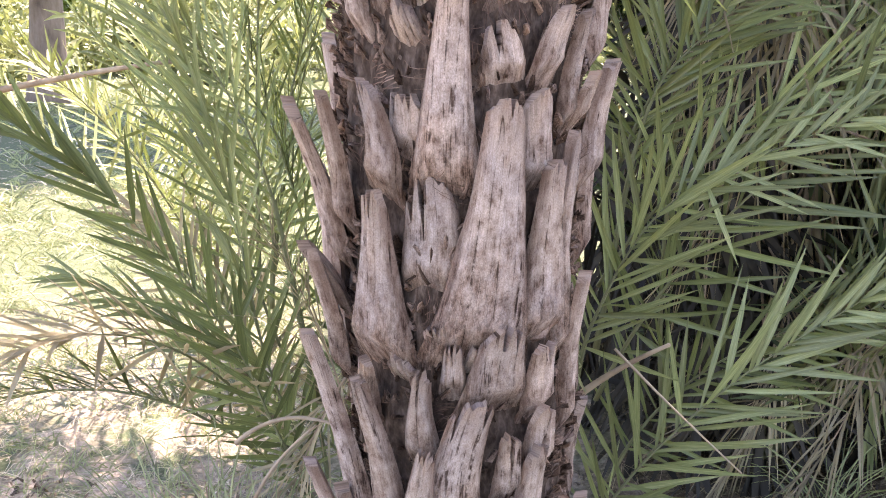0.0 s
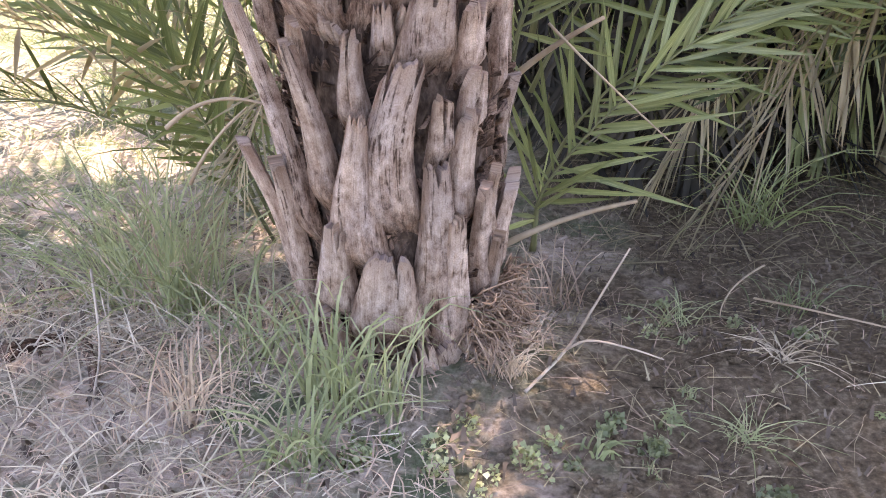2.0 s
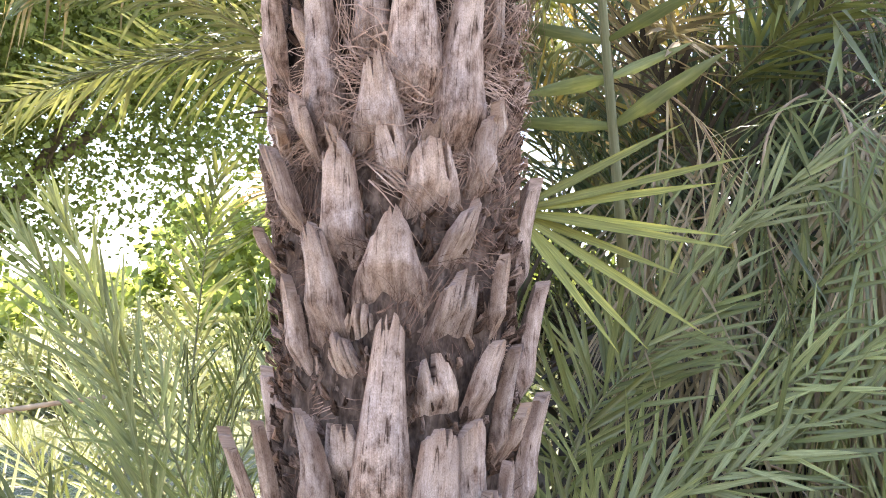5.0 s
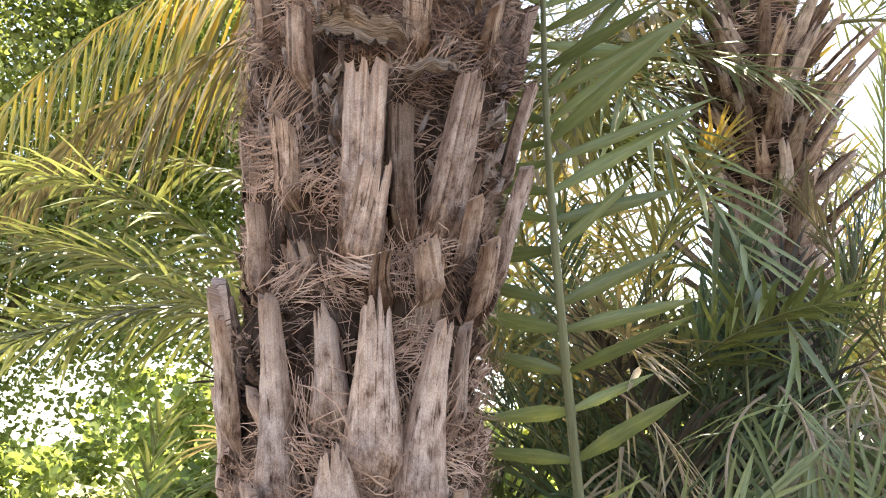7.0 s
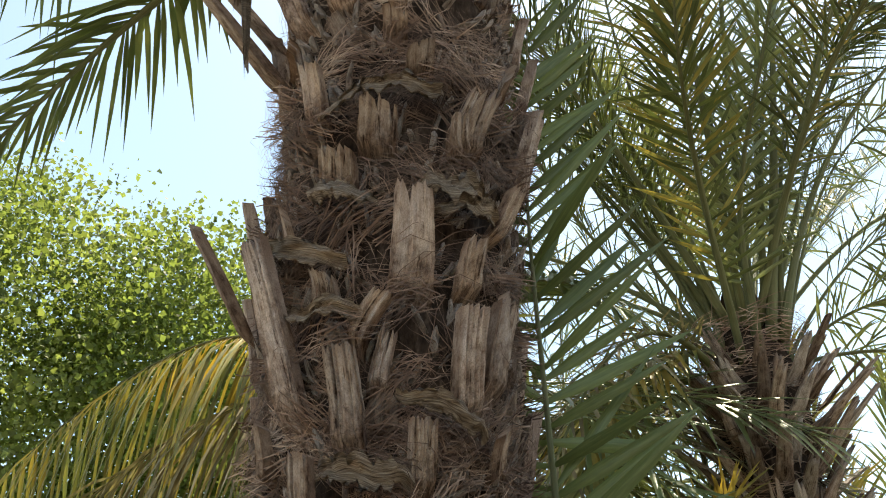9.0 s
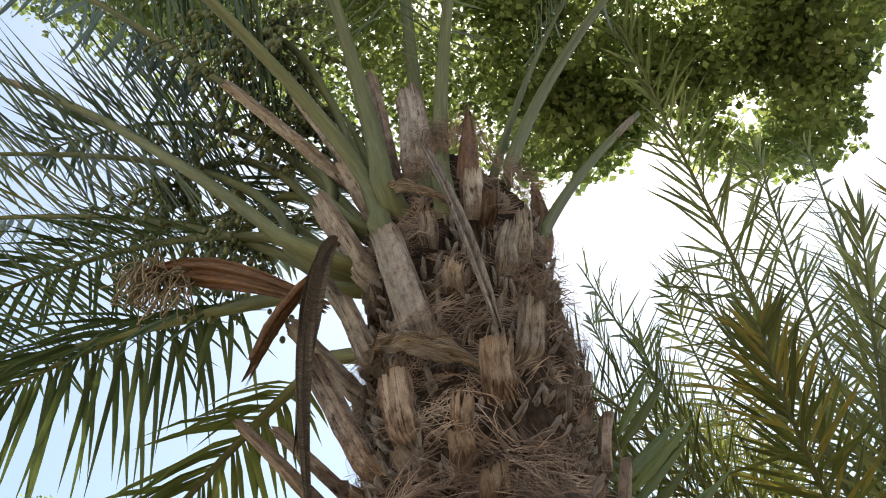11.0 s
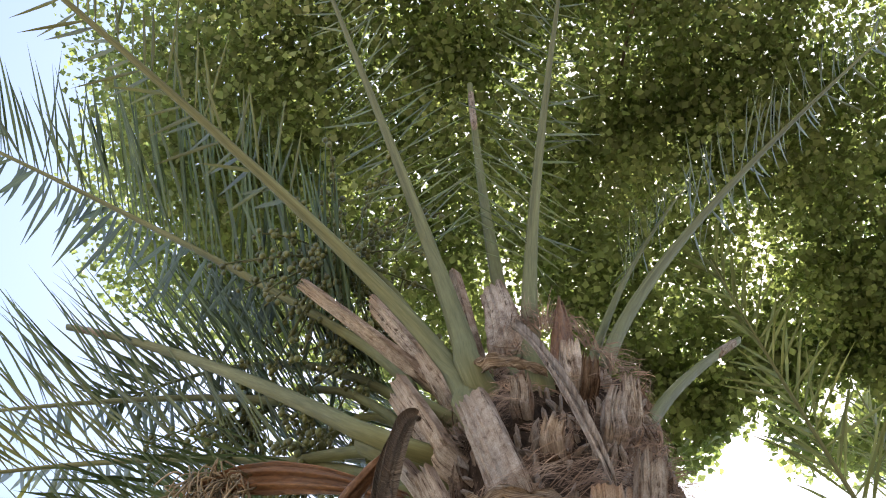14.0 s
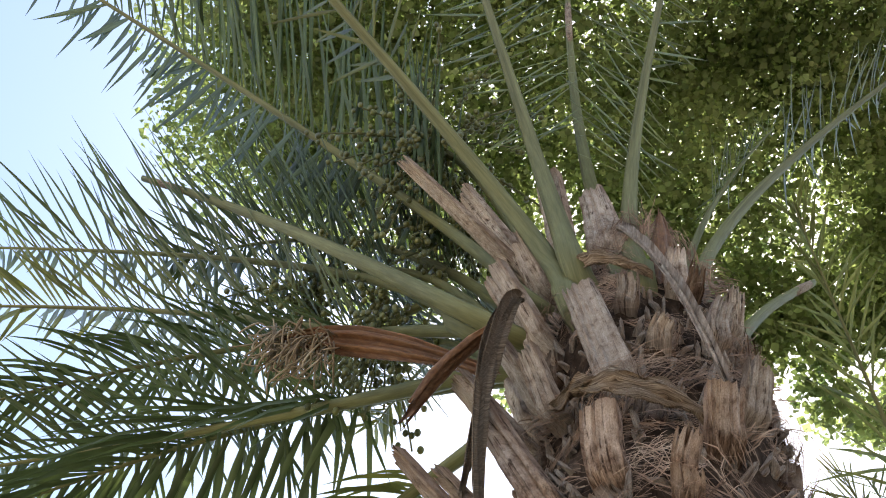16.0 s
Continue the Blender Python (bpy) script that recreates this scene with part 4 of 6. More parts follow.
LONG = dict(single=True, leaf_len=0.68, leaf_w=0.022, count=78, start=0.26, thick=0.029, rough=0.12)
crown_leaf((-0.26, -0.12, 4.12), (-1.01, 0.12, 5.34), (-1.73, 0.26, 6.21), thick=0.027, cut=True, label="green leaf stalk cut off bare")
crown_leaf((-0.28, -0.06, 4.15), (-1.11, 0.37, 5.54), (-3.3, 0.75, 6.7), green=DARKGREEN, **{**LONG, "leaf_len": 0.8, "leaf_w": 0.025, "count": 100})
crown_leaf((-0.16, -0.14, 4.2), (-0.93, -0.12, 5.67), (-3.3, -0.95, 7.7), green=DARKGREEN, **{**LONG, "start": 0.3, "leaf_len": 0.85, "leaf_w": 0.027, "count": 125, "rough": 0.09})
crown_leaf((-0.04, -0.2, 4.02), (-0.47, -0.49, 4.91), (-1.9, -1.8, 6.2), green=GREEN, leaf_len=0.42, leaf_w=0.014, count=40, start=0.52, thick=0.036)
crown_leaf((-0.02, -0.22, 4.15), (-0.16, -0.42, 5.34), (-0.5, -1.2, 7.2), green=GREEN, leaf_len=0.4, leaf_w=0.013, count=56, start=0.36, thick=0.036)
crown_leaf((0.08, -0.2, 4.1), (0.1, -0.12, 5.57), (0.16, -0.31, 7.05), thick=0.025, cut=True, label="green leaf stalk with a dry broken end")
crown_leaf((0.12, -0.24, 4.05), (0.27, -0.34, 5.2), (0.8, -1.1, 7.2), green=GREEN, leaf_len=0.4, leaf_w=0.013, count=56, start=0.36, thick=0.033)
crown_leaf((0.24, -0.16, 4.02), (0.81, -0.01, 5.43), (2.3, -0.2, 7.2), green=GREEN, leaf_len=0.45, leaf_w=0.016, count=46, start=0.5, thick=0.033)
crown_leaf((0.2, -0.12, 4.1), (0.5, 0.03, 5.15), (0.95, 0.12, 6.2), green=GREEN, leaf_len=0.3, leaf_w=0.012, count=30, start=0.5, thick=0.022)
crown_leaf((0.3, -0.06, 4.0), (0.49, 0.07, 4.46), (0.81, 0.29, 5.08), thick=0.028, cut=True, label="green leaf stalk cut off bare")
# drooping leaves on the open side
crown_leaf((-0.2, 0.05, 3.9), (-0.62, 0.5, 4.04), (-1.2, 0.62, 3.4), leaf_len=0.32, leaf_w=0.019, count=46, start=0.25, thick=0.025, green=GREEN, lift=0.1, droop=0.35)
crown_leaf((-0.2, 0.1, 4.2), (-1.1, 0.65, 4.8), (-2.0, 0.95, 4.75), leaf_len=0.5, leaf_w=0.024, count=46, start=0.25, thick=0.025, green=DARKGREEN, lift=-0.2, droop=0.6)
crown_leaf((-0.2, 0.0, 4.25), (-1.1, 0.5, 5.1), (-2.2, 0.7, 5.0), leaf_len=0.46, leaf_w=0.019, count=46, start=0.28, thick=0.025, green=DARKGREEN, lift=0.15, droop=0.3)
crown_leaf((-0.2, 0.12, 4.3), (-0.8, 0.7, 5.5), (-1.9, 1.3, 6.2), green=DARKGREEN, **LONG)
crown_leaf((-0.22, 0.05, 4.15), (-1.15, 0.6, 4.75), (-2.3, 0.95, 5.0), green=DARKGREEN, **LONG)
crown_leaf((-0.2, 0.08, 4.2), (-1.2, 0.5, 5.35), (-2.7, 0.7, 5.9), green=GREEN, **LONG)
for k in range(2):
    az = radians(120 + 40 * k)
    d = np.array((math.cos(az), math.sin(az), 0))
    p0 = np.array((0.1, 0, 4.2)) + 0.15 * d
    el = 0.9 + 0.5 * crown_rng.random()
    crown_leaf(p0, p0 + d * 0.7 + np.array((0, 0, el)), p0 + d * 1.7 + np.array((0, 0, 1.5 * el)), green=(GREEN, DARKGREEN)[k % 2], **LONG)


def date_bunch(place, root, radius, seed, fruits=230):
    """A hanging bunch of unripe dates: a stalk, thin strands and the fruit on them."""
    rng = np.random.default_rng(seed)
    place, root = np.asarray(place, float), np.asarray(root, float)
    top = place + np.array((0, 0, radius * 0.9))
    v, f, uv = tube(curve((root, (root + top) / 2 + np.array((0, 0, 0.25)), top), 10), [0.014] * 11, 6)
    bunch = part("fruit_stalk", v, f, PETIOLE, palm, "bunch of unripe green dates", uv)
    ico = bmesh.new()
    bmesh.ops.create_uvsphere(ico, u_segments=8, v_segments=5, radius=1.0)
    sv = np.array([tuple(q.co) for q in ico.verts])
    sf = [tuple(q.index for q in face.verts) for face in ico.faces]
    ico.free()
    fruit, thread = Pile(), Pile()
    for k in range(fruits // 9):
        d = unit(rng.normal(size=3) + np.array((0, 0, -0.7)))
        end = top + d * radius * (1.0 + 0.7 * rng.random()) + np.array((0, 0, -0.12))
        p = curve((top, (top + end) / 2 + np.array((0, 0, 0.06)), end), 9)
        thread.add(*tube(p, [0.003] * 10, 4)[:2])
        for q in range(15):
            c = p[2 + int(rng.integers(0, 8))] + rng.normal(0, 0.016, 3)
            fruit.add(list(sv * np.array((0.0095, 0.0095, 0.0135)) * (0.8 + 0.4 * rng.random()) + c), sf)
    part("strand", thread.v, thread.f, PETIOLE, bunch, kind="stuff")
    part("fruit", fruit.v, fruit.f, FRUIT, bunch, kind="stuff")


date_bunch((-0.42, -0.1, 5.15), (-0.08, -0.05, 4.4), 0.26, 31, 420)
date_bunch((-0.3, 0.15, 5.0), (-0.05, 0.0, 4.4), 0.2, 32)
date_bunch((-0.84, 0.39, 5.1), (-0.2, 0.05, 4.4), 0.22, 33, 210)
date_bunch((-0.55, 0.3, 4.65), (-0.15, 0.08, 4.3), 0.18, 34)


def blade(points, widths, material, name, label, cup=0.35, turn=(0, 0, 1), m=12, rib=0.004):
    """A dry, cupped, folded blade with thickness: spathes and hanging straps."""
    n = 18
    path = curve(points, n)
    ws = np.interp(np.linspace(0, 1, n + 1), np.linspace(0, 1, len(widths)), widths)
    verts, faces, uv = [], [], []
    fold = np.random.default_rng(int(widths[1] * 9999)).normal(0, rib, m + 1)
    fray = np.random.default_rng(5).normal(0, 0.03, m + 1)
    for shell in (0, 1):
        for i in range(n + 1):
            t = unit(path[min(i + 1, n)] - path[max(i - 1, 0)])
            side = unit(np.cross(t, turn))
            nrm = np.cross(side, t)
            for k in range(m + 1):
                q = 2 * k / m - 1
                end = path[i] + t * (fray[k] if i == n else 0.0)
                verts.append(end + side * q * ws[i] * 0.5 + nrm * (cup * ws[i] * q * q + fold[k] + 0.006 * noise.noise((q * 4, i * 0.4, ws[0] * 90)) - 0.004 * shell))
                uv.append((q * ws[i] * 0.5, i * 0.05))
    s = (n + 1) * (m + 1)
    for i in range(n):
        for k in range(m):
            b = i * (m + 1) + k
            faces.append((b, b + 1, b + m + 2, b + m + 1))
            faces.append((s + b, s + b + m + 1, s + b + m + 2, s + b + 1))
        for k in (0, m):
            b = i * (m + 1) + k
            faces.append((b, b + m + 1, s + b + m + 1, s + b))
    return part(name, verts, faces, material, palm, label, uv)


spathe = blade(((-0.2, -0.06, 3.95), (-0.48, 0.02, 4.24), (-0.76, 0.1, 4.42)), (0.03, 0.045, 0.07, 0.085, 0.07, 0.02), RUST, "spathe", "dry rust-brown open flower sheath", 0.06, (-0.2, 0.62, 0.76), 20, 0.007)
bl = Pile()
br = np.random.default_rng(77)
for k in range(110):
    u = 0.72 + 0.32 * br.random()
    p = np.array((-0.2, -0.06, 3.97)) * (1 - u) + np.array((-0.76, 0.1, 4.44)) * u + br.normal(0, 0.016, 3)
    q = p + np.array((-0.06 * br.random(), 0.02, -0.04 - 0.09 * br.random())) + br.normal(0, 0.022, 3)
    bl.add(*tube(curve((p, (p + q) / 2 + br.normal(0, 0.02, 3), q), 5), [0.0025] * 6, 4)[:2])
part("flower_stalk", bl.v, bl.f, DRY_STEM, spathe, "wiry dry flower stalks", kind="stuff")
blade(((0.09, -0.27, 4.24), (0.14, -0.32, 3.9), (0.18, -0.29, 3.57)), (0.02, 0.022, 0.03, 0.018), WOOD_TAN, "strap", "hanging dry strap", 0.3, (0, -1, 0.2))
blade(((-0.17, -0.2, 3.98), (-0.22, -0.2, 3.7), (-0.22, -0.14, 3.3)), (0.03, 0.04, 0.035, 0.015), SHEATH, "strap", "dull brown hanging strap", 0.4, (0.6, -1, 0))
blade(((-0.14, -0.22, 3.98), (-0.19, -0.22, 3.85), (-0.25, -0.12, 3.5)), (0.02, 0.04, 0.04, 0.015), SHEATH, "strap", "curling dry strap", 0.5, (0.7, -1, 0))
blade(((-0.2, -0.18, 3.92), (-0.28, -0.14, 3.86), (-0.36, -0.1, 3.74)), (0.03, 0.04, 0.045, 0.03), RUST, "strap", "split brown strap", 0.4, (0, 0, 1))
blade(((0.32, -0.05, 4.02), (0.35, -0.02, 4.2), (0.36, 0.0, 4.4)), (0.05, 0.06, 0.05, 0.01), RUST, "spathe", "dark upright dry flower sheath", 0.6, (0, 1, 0))
blade(((0.16, -0.2, 4.02), (0.19, -0.22, 4.25), (0.22, -0.2, 4.5)), (0.05, 0.06, 0.05, 0.01), RUST, "spathe", "rust-brown dry flower sheath", 0.6, (0, 1, 0))

# ---- second date palm ----
palm2 = thing("date_palm", (1.45, 1.8, 0), "date palm with shaggy upswept leaf bases and yellowing leaves", "palm tree")
rng2 = np.random.default_rng(41)


def second_trunk():
    rows, cols = 90, 36
    verts, faces = [], []
    for i in range(rows + 1):
        z = 3.75 * i / rows
        for k in range(cols):
            a = 2 * math.pi * k / cols
            r = float(np.interp(z, (0, 2.4, 2.9, 3.3, 3.75), (0.15, 0.12, 0.15, 0.17, 0.06))) + 0.02 * noise.noise((math.cos(a) * 3, math.sin(a) * 3, z * 9))
            verts.append((1.45 + r * math.cos(a), 1.8 + r * math.sin(a), z))
    for i in range(rows):
        for k in range(cols):
            j = (k + 1) % cols
            faces.append((i * cols + k, i * cols + j, (i + 1) * cols + j, (i + 1) * cols + k))
    part("trunk", verts, faces, CORE, palm2, "brown fibrous trunk core")
    for k in range(200):
        z = 1.95 + 1.4 * k / 200
        a = radians(k * 137.5)
        d = np.array((math.cos(a), math.sin(a), 0))
        r = 0.12 + 0.07 * max(0.0, z - 2.4)
        p0 = np.array((1.45, 1.8, z)) + d * r
        ln = 0.1 + 0.04 * (z - 1.95) + 0.13 * rng2.random()
        p1 = p0 + d * ln * (0.45 + 0.7 * rng2.random()) + np.array((0, 0, ln)) + rng2.normal(0, 0.02, 3)
        v, f, uv, place = boot_mesh(p0, p1, d, d, 0.085, 0.035, rng2, 0.012, along=7, across=6, ragged=0.02)
        part("leaf_base", v, f, (WOOD, WOOD_BROWN, WOOD_TAN)[k % 3], palm2, uv=uv, along=place)
    pile = Pile()
    for k in range(1500):
        z = 2.3 + 1.3 * rng2.random()
        a = 6.283 * rng2.random()
        r = 0.15 + 0.06 * max(0, z - 2.55)
        p = []
        th = rng2.normal(0, 0.8)
        for i in range(5):
            p.append((1.45 + (r + 0.03 * rng2.random()) * math.cos(a), 1.8 + (r + 0.03 * rng2.random()) * math.sin(a), z))
            a += 0.25 * math.cos(th)
            z += 0.03 * math.sin(th)
        pile.add(*ribbon(p, 0.004, (math.cos(a), math.sin(a), 0)))
    part("fibre", pile.v, pile.f, FIBRE, palm2, kind="stuff")


second_trunk()
spray(palm2, (1.45, 1.8, 3.55), 22, rng2, 2.4, 30, 82, (BLUEGREEN, GREEN, YELLOW, BLUEGREEN), 0.4, 0.012, 0.02, leaves=56, sag=0.3, start=0.22)
spray(palm2, (1.45, 1.8, 3.2), 5, rng2, 1.2, 5, 35, (BLUEGREEN, DRYLEAF, GREEN), 0.32, 0.012, 0.02, leaves=48, sag=0.9, start=0.2, lift=0.05, turn=(100, 230))
frond(palm2, ((1.38, 1.7, 3.4), (1.16, 1.2, 3.86), (1.0, 0.75, 4.03), (0.94, 0.5, 4.2)), rng2, 0.3, 0.017, 54, 0.15, 0.018, GREEN, lift=0.25, rough=0.2, single=True, accent=YELLOW)
frond(palm2, ((1.45, 1.7, 3.45), (1.37, 1.4, 3.92), (1.42, 1.0, 4.35), (1.5, 0.65, 4.8)), rng2, 0.3, 0.017, 54, 0.15, 0.018, BLUEGREEN, lift=0.25, rough=0.18, single=True)
frond(palm2, ((1.45, 1.7, 3.5), (1.3, 1.35, 4.3), (1.15, 1.2, 5.3)), rng2, 0.36, 0.012, 52, 0.15, 0.024, BLUEGREEN, lift=0.25, rough=0.22)
frond(palm2, ((1.5, 1.7, 3.5), (1.6, 1.3, 4.6), (1.75, 1.1, 5.9)), rng2, 0.36, 0.012, 56, 0.15, 0.024, BLUEGREEN, lift=0.25, rough=0.22)
frond(palm2, ((1.55, 1.7, 3.5), (1.95, 1.5, 4.4), (2.7, 1.3, 5.0)), rng2, 0.38, 0.012, 56, 0.15, 0.024, BLUEGREEN, lift=0.25, rough=0.22)
frond(palm2, ((1.4, 1.75, 3.5), (1.0, 1.7, 4.7), (0.7, 1.6, 5.8)), rng2, 0.38, 0.012, 56, 0.15, 0.024, BLUEGREEN, lift=0.25, rough=0.22)
frond(palm2, ((1.4, 1.75, 3.5), (0.95, 1.6, 4.3), (0.45, 1.4, 4.6)), rng2, 0.38, 0.012, 52, 0.15, 0.022, GREEN, lift=0.2)
frond(palm2, ((1.4, 1.75, 3.45), (0.9, 1.5, 3.3), (0.62, 1.2, 2.75)), rng2, 0.34, 0.02, 48, 0.15, 0.02, YELLOW, lift=0.05, droop=0.5)

for k, tip in enumerate(((0.48, 1.5, 5.2), (0.66, 1.6, 5.5), (0.85, 1.6, 5.3), (0.52, 1.3, 4.55), (1.1, 1.7, 5.8))):
    frond(palm2, ((1.35, 1.75, 3.4), (0.55 * tip[0] + 0.5, 1.7, 3.4 + 0.62 * (tip[2] - 3.4)), tip), rng2, 0.34, 0.015, 44, 0.2, 0.014, (GREEN, BLUEGREEN, LIGHTGREEN)[k % 3], lift=0.25, rough=0.2, twist=0.5)
for k, tip in enumerate(((2.5, 1.5, 4.5), (2.65, 1.6, 3.95), (2.45, 1.4, 3.55), (2.25, 1.6, 5.1), (2.6, 1.8, 3.25), (2.1, 1.3, 4.7))):
    frond(palm2, ((1.55, 1.75, 3.4), (0.5 * tip[0] + 0.75, 1.7, 3.55 + 0.75 * (tip[2] - 3.4)), tip), rng2, 0.36, 0.011, 46, 0.2, 0.014, (BLUEGREEN, GREEN, BLUEGREEN, DRYLEAF)[k % 4], lift=0.2, droop=0.3, rough=0.25, twist=0.5)
for k in range(6):
    x = 0.55 + 0.18 * k + 0.1 * rng2.random()
    tip = 4.2 + 1.4 * rng2.random()
    frond(palm2, ((1.3, 2.0, 2.9), (x + 0.12, 2.1, 3.5), (x - 0.1 + 0.25 * rng2.random(), 2.1 + 0.4 * rng2.random(), tip)), rng2, 0.36, 0.011, 46, 0.1, 0.014, (GREEN, BLUEGREEN, YELLOW, LIGHTGREEN)[k % 4], lift=0.2, rough=0.25)
spray(palm2, (0.95, 3.4, 1.9), 18, rng2, 2.5, 30, 82, (YELLOW, LIGHTGREEN, GREEN, DRYLEAF), 0.38, 0.014, 0.018, leaves=50, sag=0.4, start=0.15)
spray(palm2, (2.4, 3.0, 1.8), 20, rng2, 2.3, 30, 82, (YELLOW, LIGHTGREEN, BLUEGREEN, YELLOW), 0.38, 0.014, 0.018, leaves=50, sag=0.4, start=0.15)

# the long upright leaf close to the trunk
offshoot_r = thing("palm_offshoot", (0.7, 0.75, 0), "dense clump of green date palm offshoots", "palm")
rr = np.random.default_rng(61)
frond(offshoot_r, ((0.46, 0.3, 1.5), (0.39, 0.23, 2.28), (0.375, 0.2, 2.73), (0.37, 0.15, 3.19), (0.4, 0.1, 3.6)), rr, 0.34, 0.03, 38, 0.08, 0.012, GREEN, lift=0.1, droop=0.15, spread=80, single=True, twist=0.35, rough=0.2)
# near leaves beside the trunk, spread flat towards the open
NEAR = dict(leaf_len=0.28, leaf_w=0.013, thick=0.008, single=True, spread=60, twist=-1.2, lift=0.2, rough=0.2)
WILD = {**NEAR, "leaf_w": 0.0105, "rough": 0.34, "spread": 50}
frond(offshoot_r, ((0.3, 0.24, 0.2), (0.33, 0.22, 0.38), (0.55, 0.22, 0.63), (0.88, 0.3, 0.83)), rr, count=30, start=0.14, green=BLUEGREEN, **NEAR)
frond(offshoot_r, ((0.24, 0.34, 0.5), (0.28, 0.3, 0.73), (0.43, 0.3, 0.98), (0.78, 0.3, 1.15)), rr, count=30, start=0.14, green=BLUEGREEN, **NEAR)
frond(offshoot_r, ((0.3, 0.46, 0.6), (0.38, 0.45, 1.11), (0.5, 0.45, 1.29), (0.7, 0.44, 1.45)), rr, count=30, start=0.14, green=GREEN, **NEAR)
frond(offshoot_r, ((0.3, 0.42, 0.5), (0.62, 0.38, 1.0), (1.12, 0.4, 1.3)), rr, count=30, start=0.1, green=GREEN, **NEAR)
frond(offshoot_r, ((0.3, 0.46, 0.75), (0.6, 0.42, 1.12), (1.05, 0.4, 1.36)), rr, count=30, start=0.1, green=LIGHTGREEN, **WILD)
frond(offshoot_r, ((0.3, 0.5, 0.9), (0.55, 0.5, 1.4), (0.95, 0.5, 1.75)), rr, count=30, start=0.1, green=BLUEGREEN, **WILD)
frond(offshoot_r, ((0.8, 0.6, 0.5), (1.1, 0.55, 0.95), (1.5, 0.5, 1.2)), rr, count=30, start=0.1, green=BLUEGREEN, **WILD)
frond(offshoot_r, ((0.7, 0.6, 1.0), (0.95, 0.55, 1.5), (1.35, 0.5, 1.8)), rr, count=30, start=0.1, green=GREEN, **WILD)
frond(offshoot_r, ((0.36, 0.62, 0.2), (0.6, 0.55, 0.55), (1.05, 0.5, 0.72)), rr, count=30, start=0.1, green=GREEN, **NEAR)
frond(offshoot_r, ((0.5, 0.7, 0.3), (0.48, 0.66, 1.0), (0.6, 0.6, 1.7)), rr, count=34, start=0.15, green=GREEN, **WILD)
for k in range(7):
    x, y, z = 0.5 + 0.9 * rr.random(), 0.5 + 0.25 * rr.random(), 0.9 + 1.1 * rr.random()
    frond(offshoot_r, ((x, y + 0.1, z), (x + rr.normal(0, 0.12), y, z - 0.3), (x + rr.normal(0, 0.25), y, z - 0.75)), rr, 0.3, 0.009, 26, 0.05, 0.006, DRYLEAF, DRY_STEM, lift=0.0, droop=0.3, spread=45, rough=0.35)
fan = frond(offshoot_r, ((0.16, 0.26, 1.3), (0.19, 0.18, 1.45), (0.222, 0.07, 1.585)), rr, thick=0.009, cut=True, label="tip of a young yellow-green leaf")
for k in range(10):
    a = radians(24 - 8.8 * k)
    leaf_object(fan, np.array((0.222, 0.07, 1.585)), unit((math.cos(a), -0.2 + 0.3 * rr.random(), math.sin(a) + 0.06 * rr.normal())), np.array((0.1, -1.0, 0.2)), 0.3 + 0.14 * rr.random(), 0.018, FANLEAF)
for k in range(15):
    x, y, z = 0.95 + 0.75 * rr.random(), 0.55 + 0.25 * rr.random(), 1.75 + 0.4 * rr.random()
    frond(offshoot_r, ((x, y + 0.2, z), (x + rr.normal(0, 0.1), y, z - 0.3), (x + rr.normal(0, 0.15), y, z - 0.9)), rr, 0.3, 0.009, 28, 0.05, 0.006, (DRYLEAF, DRYLEAF, GREEN)[k % 3], DRY_STEM, lift=0.0, droop=0.3, spread=42, rough=0.34)
# inner rosettes take deep green and near-black so colour carries the clump's shade
spray(offshoot_r, (0.8, 1.05, 0.1), 10, rr, 1.3, 20, 65, (DARKGREEN, GREEN, SHADELEAF), 0.32, 0.015, 0.012, leaves=40, sag=0.5, turn=(-80, 120))
spray(offshoot_r, (1.35, 1.2, 0.3), 26, rr, 2.3, 35, 80, (DARKGREEN, SHADELEAF, DRYLEAF, SHADELEAF, DARKGREEN), 0.36, 0.013, 0.013, leaves=50, sag=0.45, turn=(-85, 190))
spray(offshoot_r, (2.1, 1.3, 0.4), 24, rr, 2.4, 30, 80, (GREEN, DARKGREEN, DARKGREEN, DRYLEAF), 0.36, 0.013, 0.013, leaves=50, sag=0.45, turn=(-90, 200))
spray(offshoot_r, (0.7, 1.6, 0.9), 18, rr, 1.7, 40, 85, (DARKGREEN, SHADELEAF, GREEN), 0.36, 0.014, 0.013, leaves=48, sag=0.3, turn=(-40, 210))
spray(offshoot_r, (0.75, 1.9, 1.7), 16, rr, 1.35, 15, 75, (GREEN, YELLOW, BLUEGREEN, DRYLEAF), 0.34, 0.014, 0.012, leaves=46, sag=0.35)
spray(offshoot_r, (1.15, 1.3, 1.05), 18, rr, 1.4, 50, 86, (DARKGREEN, SHADELEAF, DARKGREEN), 0.34, 0.015, 0.012, leaves=48, sag=0.3)
# near-black leaf thatch, standing in for the shade within the clump
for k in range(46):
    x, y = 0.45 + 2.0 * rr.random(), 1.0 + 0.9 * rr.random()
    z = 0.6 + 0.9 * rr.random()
    frond(offshoot_r, ((x, y + 0.2, z), (x + rr.normal(0, 0.15), y, z - 0.35), (x + rr.normal(0, 0.3), y - 0.1, max(0.05, z - 1.3))), rr, 0.36, 0.02, 44, 0.0, 0.009, SHADELEAF, DRY_STEM, lift=0.0, droop=0.3, spread=60, rough=0.4)
